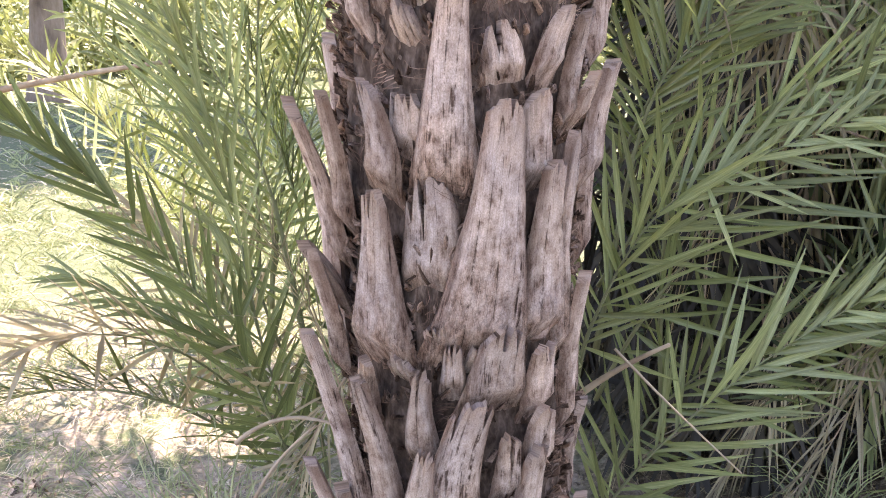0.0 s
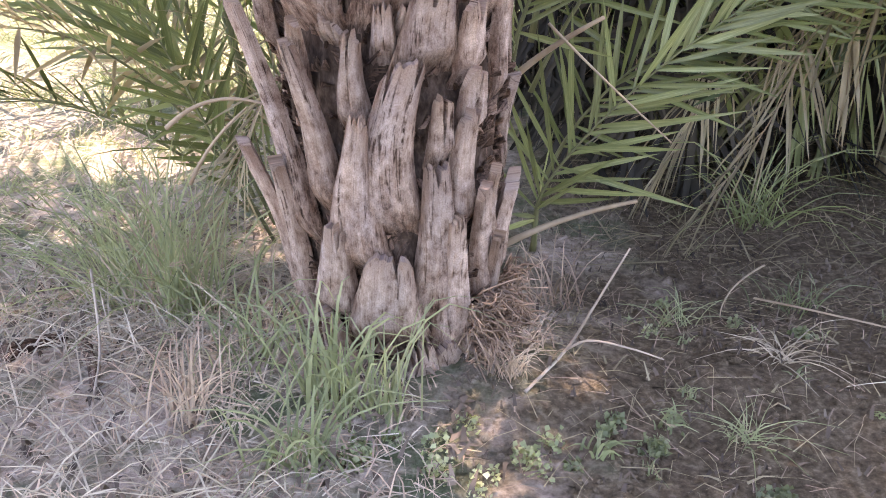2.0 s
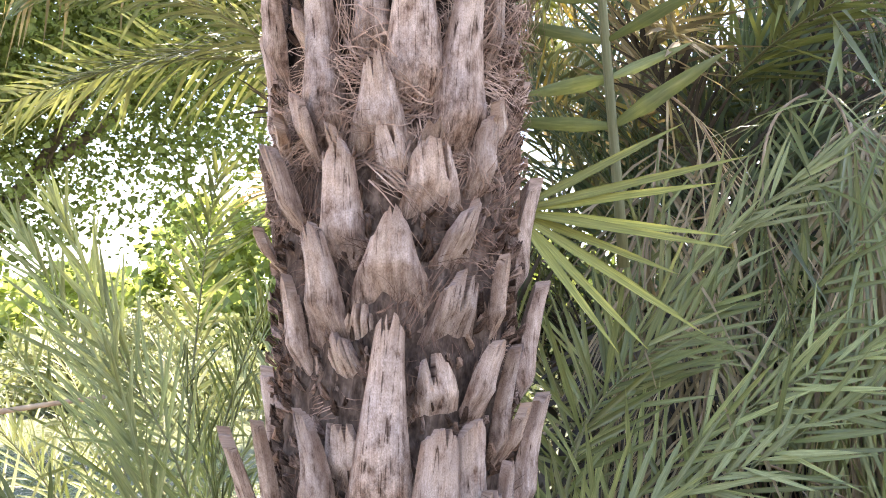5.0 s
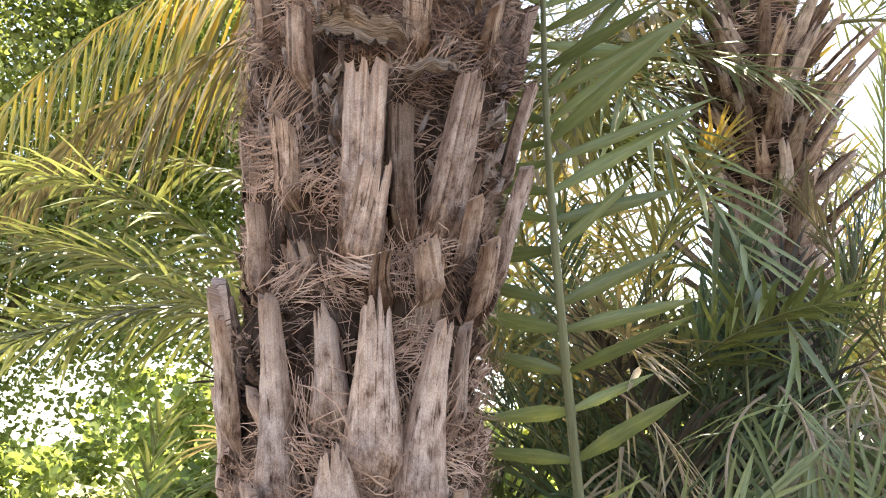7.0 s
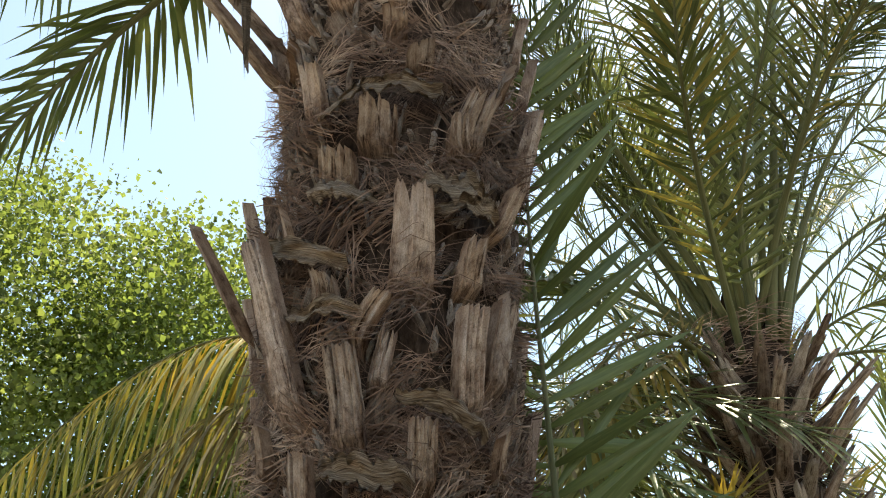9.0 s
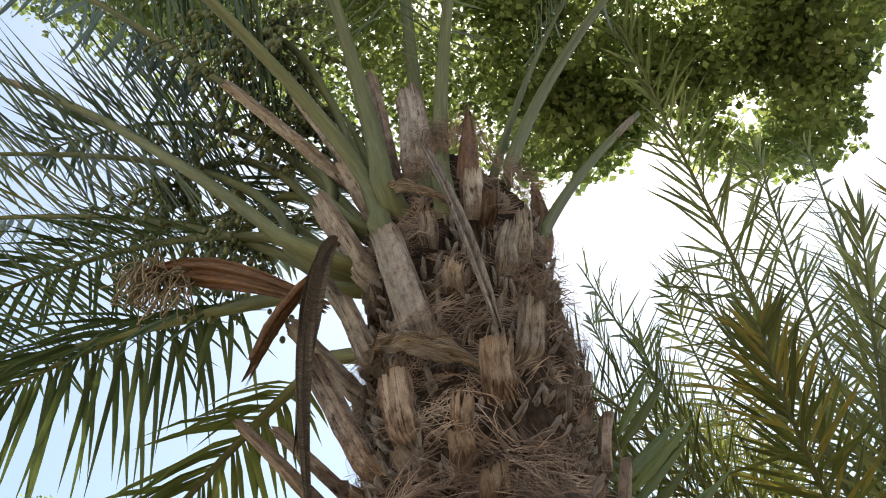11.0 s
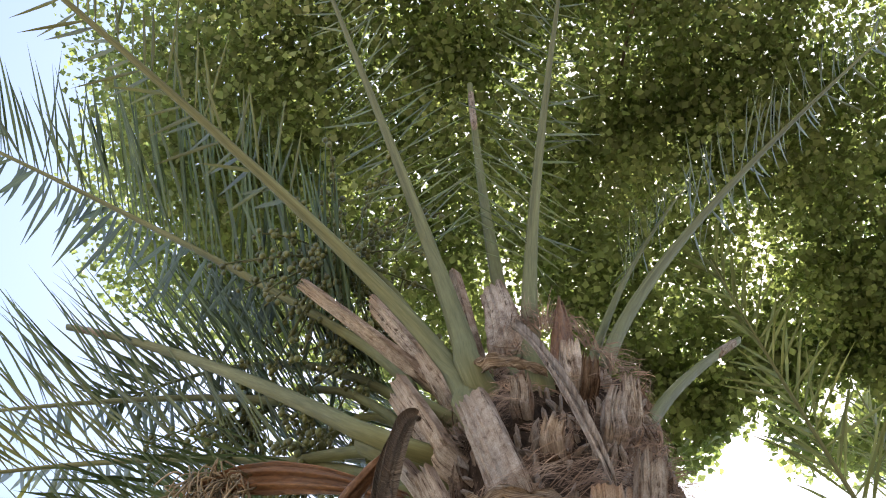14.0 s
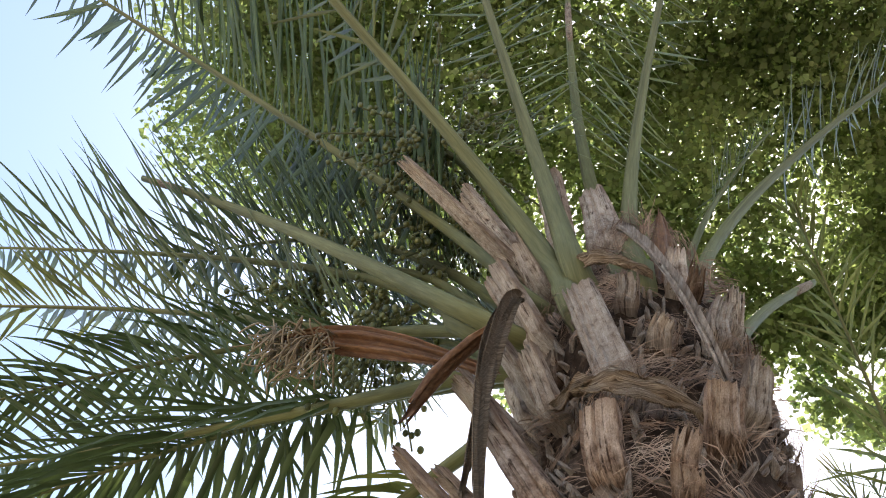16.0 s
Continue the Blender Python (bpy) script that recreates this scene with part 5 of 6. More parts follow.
# dry leaves that hang down
for k in range(26):
    x, y = 0.95 + 1.0 * rr.random(), 0.85 + 0.7 * rr.random()
    z = 1.75 + 0.4 * rr.random()
    frond(offshoot_r, ((x + 0.15, y + 0.3, z), (x - 0.04, y + 0.05, z - 0.5), (x - 0.1 + 0.1 * rr.random(), y, z - 1.7)), rr, 0.36, 0.013, 40, 0.1, 0.009, (DRYLEAF, BLUEGREEN, DRYLEAF)[k % 3], DRY_STEM, lift=0.0, droop=0.3, spread=38)
for k in range(6):
    x, y = 0.7 + 1.0 * rr.random(), 0.7 + 0.6 * rr.random()
    frond(offshoot_r, ((x, y + 0.2, 0.7), (x + 0.05, y, 0.45), (x + 0.1 * rr.normal(), y - 0.15, 0.06)), rr, 0.22, 0.008, 20, 0.1, 0.006, DRYLEAF, DRY_STEM, lift=0.0, droop=0.4, spread=40)

# ---- offshoots on the open side ----
offshoot_l = thing("palm_offshoot", (-0.5, 1.0, 0), "sparse clump of pale green date palm offshoots", "palm")
rl = np.random.default_rng(71)
frond(offshoot_l, ((-0.3, 0.45, 0.12), (-0.42, 0.42, 0.42), (-0.52, 0.42, 0.65), (-0.75, 0.36, 0.98), (-0.95, 0.3, 1.17)), rl, 0.24, 0.014, 32, 0.12, 0.008, GREEN, lift=0.25, single=True, spread=50, twist=1.2, rough=0.16)
frond(offshoot_l, ((-0.3, 0.48, 0.15), (-0.45, 0.5, 0.55), (-0.53, 0.55, 0.95), (-0.65, 0.6, 1.33)), rl, 0.25, 0.012, 32, 0.12, 0.008, BLUEGREEN, lift=0.25, spread=46, twist=1.2, rough=0.16, single=True)
frond(offshoot_l, ((-0.35, 0.6, 0.4), (-0.46, 0.6, 0.98), (-0.64, 0.65, 1.31), (-0.82, 0.7, 1.67)), rl, 0.27, 0.010, 34, 0.12, 0.008, LIGHTGREEN, lift=0.25, spread=46, twist=1.2, rough=0.16, single=True)
frond(offshoot_l, ((-0.5, 0.9, 0.4), (-0.69, 0.9, 0.98), (-0.86, 0.95, 1.36), (-1.03, 1.0, 1.64)), rl, 0.27, 0.010, 34, 0.12, 0.008, LIGHTGREEN, lift=0.25, spread=46, twist=1.2, rough=0.16, single=True)
frond(offshoot_l, ((-0.22, 0.55, 0.2), (-0.55, 0.6, 0.5), (-0.95, 0.6, 0.72)), rl, 0.22, 0.011, 30, 0.12, 0.008, BLUEGREEN, lift=0.25, spread=50, twist=1.1, rough=0.2)
frond(offshoot_l, ((-0.2, 0.55, 0.15), (-0.36, 0.6, 0.8), (-0.5, 0.6, 1.3)), rl, 0.25, 0.012, 34, 0.12, 0.008, GREEN, lift=0.3, spread=45, rough=0.2)
frond(offshoot_l, ((-0.25, 0.5, 0.3), (-0.3, 0.45, 0.6), (-0.42, 0.4, 0.9)), rl, 0.25, 0.008, 30, 0.05, 0.006, DRYLEAF, DRY_STEM, lift=0.1, spread=45, rough=0.4)
frond(offshoot_l, ((-0.25, 0.4, 0.55), (-0.33, 0.35, 0.4), (-0.4, 0.3, 0.2)), rl, 0.22, 0.008, 30, 0.05, 0.006, DRYLEAF, DRY_STEM, lift=0.1, spread=45, rough=0.4)
spray(offshoot_l, (-0.35, 0.8, 0.05), 6, rl, 1.15, 40, 80, (BLUEGREEN, GREEN, DRYLEAF), 0.26, 0.012, 0.009, leaves=34, sag=0.3, turn=(70, 250))
spray(offshoot_l, (-0.85, 1.9, 0.2), 10, rl, 1.7, 45, 85, (LIGHTGREEN, BLUEGREEN), 0.32, 0.014, 0.011, leaves=40, sag=0.3, turn=(0, 240))
# yellowing leaf and green leaves higher up behind the trunk
palm3 = thing("date_palm", (0.1, 2.2, 0), "date palm hidden behind the trunk with drooping yellowed leaves", "palm tree")
r3 = np.random.default_rng(81)
v, f, uv = tube(curve(((0.1, 2.2, 0), (0.12, 2.2, 1.6), (0.1, 2.2, 3.3)), 16), [0.17] * 17, 16)
part("trunk", v, f, CORE, palm3, uv=uv)
frond(palm3, ((0.0, 2.1, 3.35), (-0.55, 1.8, 3.6), (-1.4, 1.8, 2.95)), r3, 0.44, 0.02, 64, 0.2, 0.016, YELLOW, lift=-0.45, droop=1.0, spread=72, rough=0.08)
frond(palm3, ((0.0, 2.1, 3.3), (-0.5, 1.75, 3.3), (-1.3, 1.7, 2.6)), r3, 0.42, 0.024, 56, 0.2, 0.018, DRYLEAF, lift=-0.1, droop=0.8, spread=65)
frond(palm3, ((-0.1, 1.7, 2.0), (-0.55, 1.3, 2.3), (-1.2, 1.2, 2.48)), r3, 0.34, 0.018, 46, 0.12, 0.012, BLUEGREEN, lift=0.1, droop=0.3)
frond(palm3, ((-0.1, 1.8, 2.25), (-0.6, 1.45, 2.55), (-1.25, 1.4, 2.72)), r3, 0.34, 0.022, 46, 0.12, 0.014, BLUEGREEN, lift=0.1, droop=0.3)
frond(palm3, ((-0.1, 2.0, 2.6), (-0.9, 2.0, 2.95), (-1.8, 2.0, 2.6)), r3, 0.36, 0.02, 46, 0.12, 0.014, BLUEGREEN, lift=0.1, droop=0.5)
frond(palm3, ((0.15, 2.1, 3.3), (0.45, 1.5, 3.6), (0.75, 1.0, 3.3)), r3, 0.38, 0.026, 46, 0.15, 0.016, GREEN, lift=0.1, droop=0.3)

# unseen leaves behind the trunk, added to shade the ground on the open side
for k, (dx, dz) in enumerate(((-0.22, 0.0), (0.03, 0.12), (0.26, 0.0), (0.14, -0.15))):
    frond(palm3, ((0.1 + 0.3 * dx, 2.1, 3.35), (0.05 + 0.8 * dx, 1.55, 3.75 + dz), (0.0 + dx, 0.85, 3.5 + dz)), r3, 0.34, 0.026, 50, 0.12, 0.014, (GREEN, BLUEGREEN)[k % 2], lift=0.0, droop=0.3, rough=0.2)
spray(palm3, (0.1, 2.2, 3.25), 8, r3, 1.5, -8, 20, (GREEN, BLUEGREEN, DRYLEAF), 0.38, 0.02, 0.016, leaves=50, sag=0.45, start=0.15, lift=0.1, turn=(-60, 90))

spray(palm3, (-0.05, 1.95, 2.25), 4, r3, 1.3, 5, 35, (BLUEGREEN, LIGHTGREEN, GREEN), 0.3, 0.014, 0.012, leaves=46, sag=0.2, start=0.1, lift=0.1, turn=(170, 220))

# ---- broad-leaved trees ----
tree_l = thing("broadleaf_tree", (-5.2, 9.85, 0), "leafy bright green tree with a brown trunk", "tree")
limbs(tree_l, (-5.2, 9.85, -0.1), (-5.0, 9.7, 3.4), 0.22, [(-7.2, 9.4, 5.5), (-3.2, 9.2, 5.5), (-4.6, 8.2, 6.5), (-5.6, 10.5, 7.5), (-2.2, 9.8, 4.6), (-6.6, 8.2, 4.2)], 91)
v, f = foliage([(-4.6, 9.4, 6.2, 3.4, 2.6, 3.2), (-2.2, 9.6, 6.3, 1.9, 1.8, 2.6), (-7.0, 9.2, 7.6, 2.2, 2.0, 3.4), (-6.4, 8.6, 4.2, 2.2, 1.8, 2.2), (-3.6, 8.6, 3.4, 1.9, 1.5, 1.5), (-1.2, 9.9, 4.4, 1.6, 1.6, 1.9), (-6.4, 9.2, 2.3, 1.5, 1.2, 1.2), (-6.9, 10.4, 10.0, 1.5, 1.5, 2.4)], 210000, 0.062, 92, 0.75, 0.12, 0.48)
leaf_mesh("leaves", v, f, TREELEAF, tree_l)
tree_o = thing("broadleaf_tree", (1.8, -4.6, 0), "large shade tree spreading over the palm", "tree")
limbs(tree_o, (1.8, -4.6, -0.1), (1.3, -3.4, 9.0), 0.22, [(0.4, 0.5, 10.5), (2.4, 1.2, 10.4), (-1.2, -0.3, 10.6), (0.9, 2.0, 10.3), (3.0, -0.8, 10.5)], 93, 0.12)
# a few small clumps at the far edge are added to shade the near ground
v, f = foliage([(0.2, 0.6, 9.1, 2.5, 2.2, 0.9), (2.0, 1.4, 9.1, 1.6, 1.3, 0.8), (2.9, -0.1, 9.3, 1.9, 1.7, 0.9), (-0.9, -0.4, 9.4, 1.5, 1.2, 0.8), (0.9, -1.3, 9.4, 2.0, 0.9, 0.8), (-1.7, 0.6, 9.5, 1.1, 1.2, 0.7), (0.4, 2.7, 9.0, 0.9, 0.7, 0.4), (0.75, 0.0, 9.2, 1.0, 1.0, 0.4), (-0.4, 1.0, 9.3, 0.8, 0.8, 0.4), (1.0, 3.0, 9.1, 0.5, 0.3, 0.25), (0.35, 1.8, 9.1, 0.8, 0.6, 0.45), (0.3, 1.5, 9.4, 0.9, 0.7, 0.4)], 170000, 0.046, 94, 0.55, 0.05, 0.44)
v2, f2 = foliage([(1.5, 2.4, 8.9, 0.8, 0.45, 0.4), (2.75, 2.85, 8.9, 0.72, 0.7, 0.45), (3.0, 2.0, 9.0, 0.7, 1.0, 0.5), (1.25, 2.8, 8.95, 0.6, 0.5, 0.3)], 18000, 0.06, 98, 0.6, 0.18, 0.5)
v, f = np.concatenate([v, v2]), np.concatenate([f, f2 + len(v)])
leaf_mesh("leaves", v, f, CANOPY, tree_o)

shrubs = thing("shrub_row", (-4.5, 14, 0), "low hazy green shrubs along the field", "shrub", kind="stuff")
v, f = foliage([(-9.5 + 1.15 * k, 13.5 + 1.2 * math.sin(k * 2.3), 0.5 + 0.25 * math.sin(k * 1.7), 1.1, 0.8, 0.9 + 0.3 * math.sin(k * 3.1)) for k in range(11)], 34000, 0.09, 97, 0.8)
leaf_mesh("leaves", v, f, GRASS, shrubs)

# ---- distance ----
fr_ = np.random.default_rng(95)
woods = thing("far_woods", (0, 60, 0), "distant row of green trees along the field", "trees", kind="stuff")
blobs = []
for k in range(60):
    a = radians(20 + 140 * k / 60 + fr_.normal(0, 1))
    d = 48 + 18 * fr_.random()
    h = 2.0 + 3.2 * fr_.random()
    blobs.append((d * math.cos(a), d * math.sin(a), h * 0.8, 2.5 + 2 * fr_.random(), 2.5, h))
v, f = foliage(blobs, 60000, 0.6, 96, 1.6)
leaf_mesh("leaves", v, f, TREELEAF, woods)

# ---- ground cover ----
def blades(area, count, height, width, material, name, label, category, seed, lean=0.5, kind="stuff", clumps=0):
    """Grass or straw: thin bent blades on the ground."""
    rng = np.random.default_rng(seed)
    x0, x1, y0, y1 = area
    spots = [(x0 + (x1 - x0) * rng.random(), y0 + (y1 - y0) * rng.random()) for _ in range(clumps)]
    pile = Pile()
    for k in range(count):
        if clumps:
            cx, cy = spots[int(rng.integers(0, clumps))]
            x, y = cx + rng.normal(0, 0.05), cy + rng.normal(0, 0.05)
        else:
            x, y = x0 + (x1 - x0) * rng.random(), y0 + (y1 - y0) * rng.random()
        if (x - 0.02) ** 2 + y * y < 0.035:
            continue
        h = height * (0.45 + 0.9 * rng.random())
        z = ground_z(x, y)
        a = 6.283 * rng.random()
        d = np.array((math.cos(a), math.sin(a), 0)) * h * lean * (0.4 + 1.2 * rng.random())
        up = np.array((0, 0, 1.0)) * h * max(0.05, 1 - 0.5 * lean)
        b = np.array((x, y, z - 0.004))
        pile.add(*ribbon((b, b + d * 0.3 + up * 0.5, b + d * 0.7 + up * 0.85, b + d * 1.25 + up * 0.85), width * (0.7 + 0.6 * rng.random()), (math.sin(a) * 0.3 + 0.01, -1, 0.4)))
    ob = part(name, pile.v, pile.f, material)
    return tagged(ob, label, category, "", kind)


def litter(area, count, length, width, material, name, label, seed, tilt=0.12):
    rng = np.random.default_rng(seed)
    x0, x1, y0, y1 = area
    pile = Pile()
    for k in range(count):
        x, y = x0 + (x1 - x0) * rng.random(), y0 + (y1 - y0) * rng.random()
        if (x - 0.02) ** 2 + y * y < 0.035:
            continue
        a = 6.283 * rng.random()
        ln = length * (0.3 + 1.0 * rng.random())
        d = np.array((math.cos(a), math.sin(a), rng.normal(0, tilt))) * ln
        b = np.array((x, y, ground_z(x, y) + 0.006 + 0.015 * rng.random()))
        m = b + d * 0.5 + np.array((0, 0, 0.02 * rng.random())) + rng.normal(0, 0.05 * ln, 3) * np.array((1, 1, 0))
        e = b + d
        e[2] = max(e[2], ground_z(e[0], e[1]) + 0.003)
        m[2] = max(m[2], ground_z(m[0], m[1]) + 0.005)
        pile.add(*ribbon((b, m, e), width * (0.6 + 0.9 * rng.random()), (0.0, -0.3, 1)))
    ob = part(name, pile.v, pile.f, material)
    return tagged(ob, label, "plant litter", "", "stuff")


blades((-3.2, -0.35, 0.2, 5.0), 16000, 0.07, 0.005, GRASS, "grass", "sparse pale green turf", "grass", 101, 0.8, clumps=800)
blades((-7.0, -0.6, 4.0, 12.0), 7000, 0.12, 0.014, GRASS, "grass", "thin turf in open sun", "grass", 102, 0.8, clumps=500)
blades((-1.2, -0.2, -0.6, 0.6), 900, 0.15, 0.0035, STRAW, "dry_grass", "dry yellow grass stalks", "dry grass", 103, 0.9)
litter((-1.7, 0.06, -0.85, 1.6), 5200, 0.11, 0.0026, STRAW, "straw", "pale straw and leaf litter", 104, 0.25)
litter((-1.5, 0.1, -0.85, 0.5), 4200, 0.06, 0.0028, PINKSTRAW, "straw", "reddish dry straw", 105, 0.3)
litter((-1.5, 0.15, -0.85, 0.9), 1800, 0.03, 0.012, LITTER, "leaf_litter", "brown broken leaf pieces", 109, 0.5)
litter((0.1, 1.9, -0.8, 1.6), 1500, 0.07, 0.0018, PINKSTRAW, "straw", "scattered dry stalks on dark soil", 106, 0.2)
litter((0.1, 1.6, -0.8, 1.0), 1500, 0.02, 0.006, LITTER, "leaf_litter", "small brown leaf pieces on soil", 110, 0.4)
litter((0.15, 1.7, -0.8, 1.1), 900, 0.1, 0.0016, DRYLEAF, "straw", "thin curled dry grass on dark soil", 113, 0.25)
litter((0.15, 1.6, -0.8, 0.8), 300, 0.05, 0.004, DRYLEAF, "leaf_litter", "pale leaf shreds on soil", 112, 0.2)
litter((-6.0, -0.8, 1.5, 9.0), 3500, 0.16, 0.008, STRAW, "straw", "sun-bleached straw", 107)
litter((0.5, 2.2, 0.5, 1.5), 420, 0.2, 0.004, DRYLEAF, "dry_leaflet", "fallen dry palm leaflets", 108, 0.3)


def tuft(x, y, count, height, spread, material, seed, label, width=0.006):
    """A tuft of arching blades, each one a part."""
    rng = np.random.default_rng(seed)
    z = ground_z(x, y)
    clump = thing("grass_tuft", (x, y, z), label, "grass", "grass tufts at the palm")
    for k in range(count):
        a = 6.283 * rng.random()
        h = height * (0.5 + 0.7 * rng.random())
        d = np.array((math.cos(a), math.sin(a), 0)) * spread * (0.3 + rng.random())
        b = np.array((x, y, z - 0.005)) + np.array((rng.normal(0, 0.035), rng.normal(0, 0.025), 0)) * min(1.0, height / 0.1)
        up = np.array((0, 0, h))
        p = [b, b + d * 0.25 + up * 0.55, b + d * 0.65 + up * 0.92, b + d * 1.25 + up * (0.9 - 0.3 * rng.random())]
        part("blade", *ribbon(curve(p, 6), width * (0.6 + 0.7 * rng.random()), (math.sin(a) * 0.4, -1, 0.3)), material, clump)
    return clump


tuft(-0.1, -0.27, 46, 0.22, 0.17, GRASS, 111, "green grass tuft at the foot of the palm", 0.0065)
tuft(0.0, -0.3, 30, 0.2, 0.16, GRASS, 112, "green grass tuft at the foot of the palm", 0.0055)
tuft(-0.24, -0.16, 30, 0.18, 0.16, GRASS, 113, "green grass tuft beside the leaf bases", 0.006)
tuft(-0.42, 0.1, 85, 0.36, 0.28, GRASS, 114, "pale arching grass tuft", 0.005)
tuft(-0.62, 0.3, 75, 0.34, 0.32, GRASS, 115, "pale arching grass tuft", 0.005)
tuft(-0.5, 0.2, 40, 0.3, 0.3, PINKSTRAW, 125, "dry bleached stalks among the arching grass", 0.004)
tuft(-0.12, -0.42, 40, 0.14, 0.15, GRASS, 116, "low green grass tuft", 0.006)
for k in range(22):
    tuft(0.3 + 1.1 * rr.random(), -0.6 + 0.9 * rr.random(), 9, 0.022, 0.025, GRASS, 130 + k, "tiny weed seedling on bare soil", 0.005)
tuft(0.95, 0.75, 50, 0.22, 0.3, BLUEGREEN, 117, "curling grey-green grass under the offshoots", 0.005)
tuft(0.5, -0.32, 16, 0.035, 0.04, GRASS, 118, "small green weed on bare soil", 0.008)
tuft(0.36, -0.4, 18, 0.035, 0.045, GRASS, 119, "small green weed on bare soil", 0.008)
tuft(0.27, -0.1, 60, 0.06, 0.07, PINKSTRAW, 120, "tangled reddish dry roots at the palm's foot", 0.003)
tuft(0.22, -0.2, 60, 0.06, 0.07, PINKSTRAW, 121, "tangled reddish dry roots at the palm's foot", 0.003)
tuft(0.24, 0.0, 60, 0.08, 0.06, PINKSTRAW, 124, "tangled reddish dry roots at the palm's foot", 0.003)
tuft(0.36, 0.3, 24, 0.16, 0.12, PINKSTRAW, 122, "dry brown stalks behind the palm", 0.004)
tuft(-0.34, -0.3, 50, 0.15, 0.14, PINKSTRAW, 123, "reddish dry grass beside the palm", 0.004)


def clods(area, count, size, material, label, seed):
    """Crumbs of dry soil and bark on the ground."""
    rng = np.random.default_rng(seed)
    pile = Pile()
    for _ in range(count):
        x, y = area[0] + (area[1] - area[0]) * rng.random(), area[2] + (area[3] - area[2]) * rng.random()
        c = np.array((x, y, ground_z(x, y)))
        s = size * (0.4 + 1.6 * rng.random() ** 3) * (0.7 + 0.6 * rng.random(3))
        p = [c + s * np.array(q) * (0.7 + 0.6 * rng.random()) for q in ((1, 0, 0.1), (0.4, 0.9, 0), (-0.7, 0.7, 0.1), (-1, -0.2, 0), (-0.3, -0.9, 0.1), (0.7, -0.7, 0), (0.1, 0.1, 0.75), (-0.2, 0, -0.5))]
        pile.add(p, [(k, (k + 1) % 6, 6) for k in range(6)] + [((k + 1) % 6, k, 7) for k in range(6)])
    return tagged(part("soil_crumb", pile.v, pile.f, material, smooth=False), label, "soil", "", "stuff")


clods((0.12, 1.7, -0.8, 1.2), 5200, 0.008, GROUND, "crumbs of dark dry soil", 141)
clods((-1.4, 0.2, -0.85, 0.8), 1300, 0.008, GROUND, "crumbs of pale dry soil", 142)


def stick(points, radius, label, material=None, forks=()):
    v, f, uv = tube(curve(points, 14), [radius * (1 - 0.5 * i / 14) for i in range(15)], 6)
    ob = part("twig", v, f, material or DRY_STEM, uv=uv)
    tagged(ob, label, "twig")
    for fork in forks:
        v, f, uv = tube(curve(fork, 10), [radius * 0.75 * (1 - 0.5 * i / 10) for i in range(11)], 6)
        part("fork", v, f, material or DRY_STEM, ob, uv=uv)
    return ob


stick(((0.25, -0.25, ground_z(0.25, -0.25)), (0.332, -0.15, 0.2), (0.376, -0.15, 0.289), (0.433, -0.15, 0.41)), 0.0036, "bare forked pale twig leaning over the soil", PALE_STEM, forks=[((0.332, -0.15, 0.2), (0.371, -0.17, 0.233), (0.448, -0.18, 0.22), (0.506, -0.18, 0.197))])


def rootlets(count, seed):
    """A crumbling fringe of short roots at the palm's foot."""
    rng = np.random.default_rng(seed)
    pile = Pile()
    for _ in range(count):
        a = radians(-52 + 46 * rng.random())
        z = 0.13 + 0.19 * rng.random() ** 1.4
        o = np.array((math.cos(a), math.sin(a), 0))
        b = np.array((0.02, 0, z)) + o * (0.2 + 0.02 * rng.random())
        ln = 0.02 + 0.03 * rng.random()
        m = b + o * ln * 0.5 + rng.normal(0, 0.012, 3)
        e = m + o * ln * 0.35 + rng.normal(0, 0.02, 3) + np.array((0, 0, -0.012))
        pile.add(*tube(curve((b, m, e), 4), [0.0022, 0.002, 0.0018, 0.0016, 0.001], 4)[:2])
    return part("root", pile.v, pile.f, ROOT, palm, "fringe of short reddish roots", kind="stuff")


rootlets(520, 151)
for k, (x, y, h) in enumerate(((0.75, -0.1, 0.05), (0.6, 0.15, 0.07), (0.95, -0.25, 0.05), (0.9, 0.25, 0.08), (1.2, 0.05, 0.07), (0.62, -0.35, 0.04))):
    tuft(x, y, 30, h, 0.1, (STRAW, GRASS)[k % 2], 160 + k, "small clump of grey dry grass on dark soil", 0.0035)
for path, width, label, material in (
        (((-0.74, -0.08), (-0.67, 0.04)), 0.02, "short broken piece of brown palm wood on the litter", WOOD_BROWN),
        (((-0.6, -0.04), (-0.53, -0.2)), 0.014, "flat splinter of grey palm wood on the litter", WOOD)):
    ends = [(x, y, ground_z(x, y) + 0.012) for x, y in path]
    stick((ends[0], tuple((p + q) / 2 + 0.004 for p, q in zip(*ends)), ends[1]), width, label, material)
stick(((-0.59, 0.04, 0.27), (-0.53, -0.14, 0.2), (-0.5, -0.3, 0.17), (-0.43, -0.4, 0.165)), 0.0028, "long bent pale stalk over the litter", PALE_STEM)
stick(((0.75, 0.1, 0.16), (0.95, -0.02, 0.17), (1.2, -0.15, 0.165)), 0.0026, "thin dry stalk lying on the soil")
stick(((0.85, 0.35, 0.1), (0.72, 0.15, 0.155), (0.66, 0.02, 0.165)), 0.0026, "thin dry stalk lying on the soil")
stick(((0.2, 0.1, 0.27), (0.34, 0.12, 0.33), (0.5, 0.15, 0.36)), 0.008, "dry fallen leaf stalk beside the trunk")
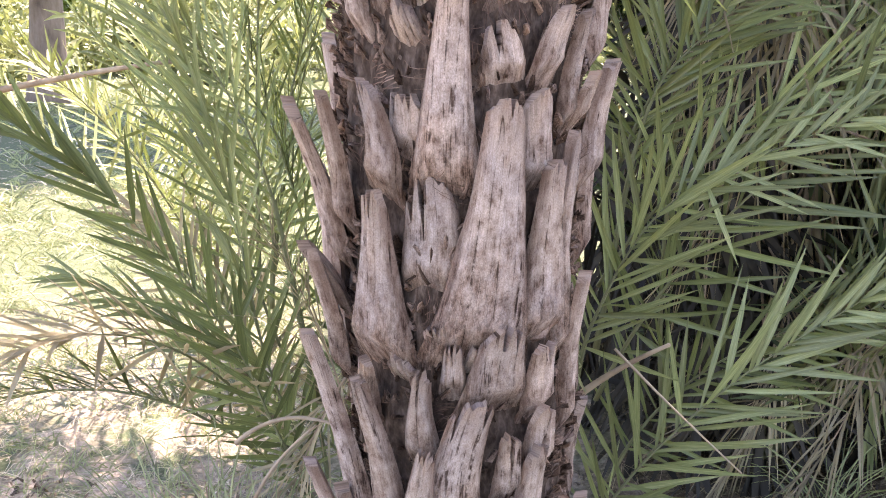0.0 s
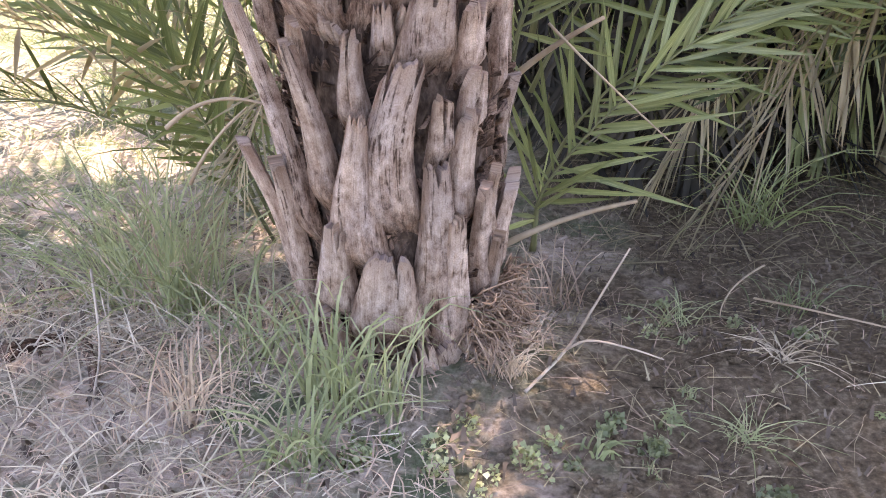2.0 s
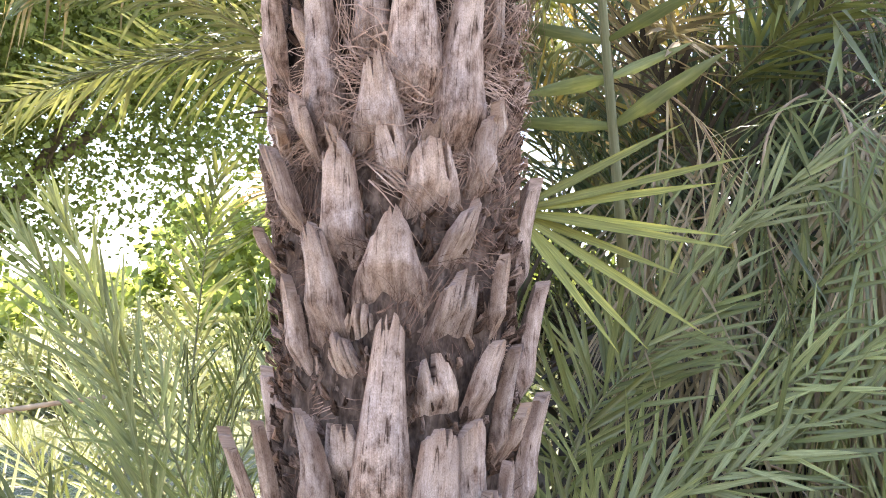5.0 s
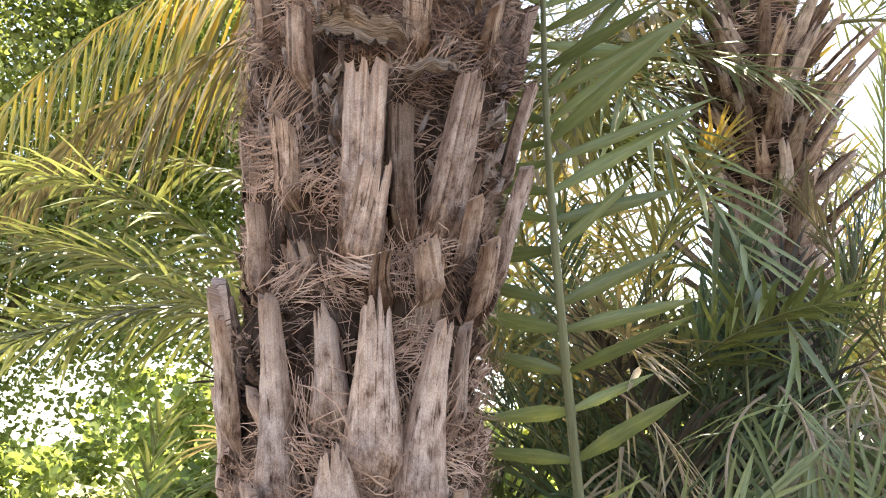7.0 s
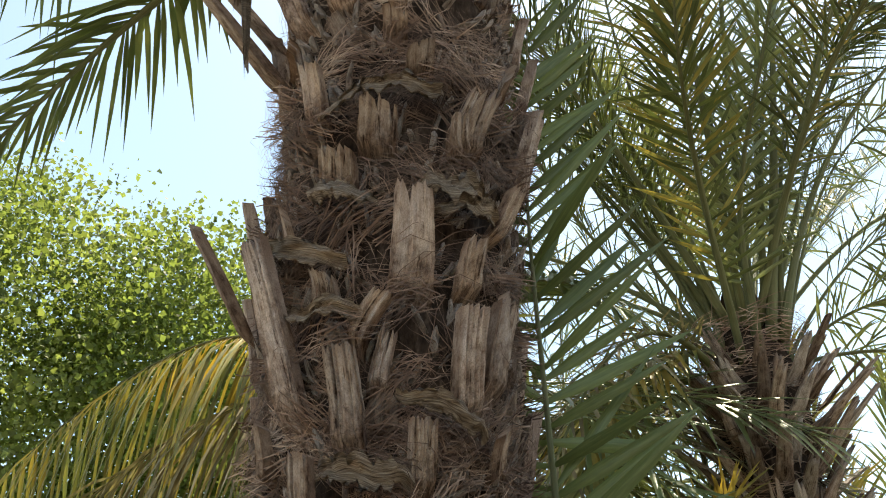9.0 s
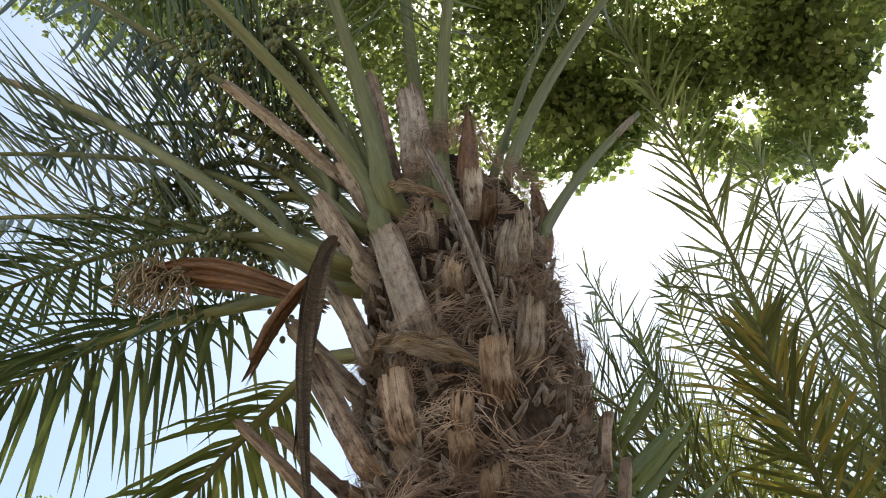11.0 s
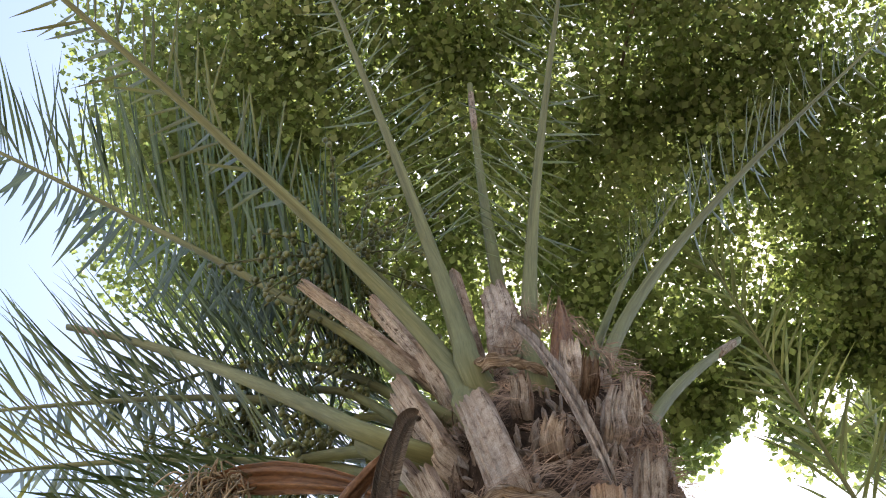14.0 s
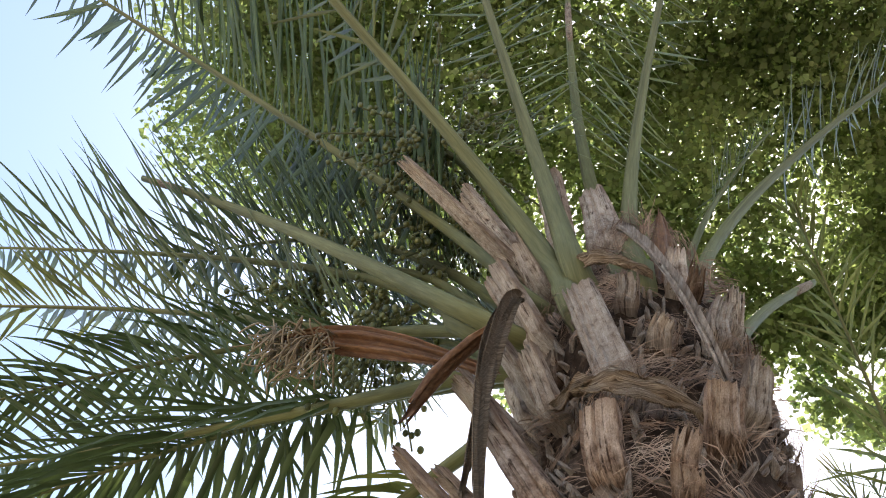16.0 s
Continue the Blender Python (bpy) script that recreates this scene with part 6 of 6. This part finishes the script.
stick(((0.3, 0.1, 0.74), (0.4, 0.05, 0.65), (0.52, -0.01, 0.55)), 0.003, "thin pale dry leaf stalk")
stick(((0.22, 0.2, 0.58), (0.3, 0.15, 0.67), (0.4, 0.1, 0.75)), 0.008, "brown dry stalk behind the trunk")
stick(((-0.39, 0.0, 0.58), (-0.3, -0.01, 0.635), (-0.2, -0.02, 0.63)), 0.005, "broken grey stalk sticking out of the leaf bases")
stick(((-0.36, 0.0, 0.47), (-0.31, 0.0, 0.55), (-0.24, 0.0, 0.62)), 0.004, "broken grey stalk sticking out of the leaf bases")
stick(((-1.9, 1.5, 0.98), (-1.35, 1.5, 1.09), (-0.95, 1.5, 1.15)), 0.014, "pale bare branch lying in the offshoots")


def weed_patch(places, leaves, size, seed, label):
    """Low weeds: many tiny leaves close to the ground."""
    x = sum(p[0] for p in places) / len(places)
    y = sum(p[1] for p in places) / len(places)
    patch = thing("weed_patch", (x, y, ground_z(x, y)), label, "weeds", kind="stuff")
    v, f = foliage([(px, py, ground_z(px, py) + 0.008, r, r * 0.8, 0.006) for px, py, r in places], leaves, size, seed, 0.3, 0.0, 0.5)
    return leaf_mesh("leaves", v, f, GRASS, patch)


weed_patch(((0.18, -0.36, 0.06), (0.25, -0.4, 0.06), (0.12, -0.42, 0.06), (0.22, -0.47, 0.07), (0.12, -0.5, 0.05)), 550, 0.009, 171, "sunlit mat of small pale green weeds")
weed_patch(((0.45, -0.38, 0.03), (0.38, -0.33, 0.03), (0.33, -0.42, 0.025)), 380, 0.01, 172, "small round-leaved weeds on dark soil")
weed_patch(((0.62, -0.5, 0.03), (0.8, -0.42, 0.025)), 240, 0.01, 173, "scattered weed seedlings on dark soil")
weed_patch(((0.55, 0.05, 0.03), (0.72, 0.12, 0.03), (0.62, 0.3, 0.03), (0.85, 0.02, 0.03)), 360, 0.009, 174, "scattered weed seedlings on dark soil")
weed_patch(((-0.06, -0.4, 0.05), (0.03, -0.38, 0.04)), 600, 0.01, 175, "small round-leaved weeds among the grass")
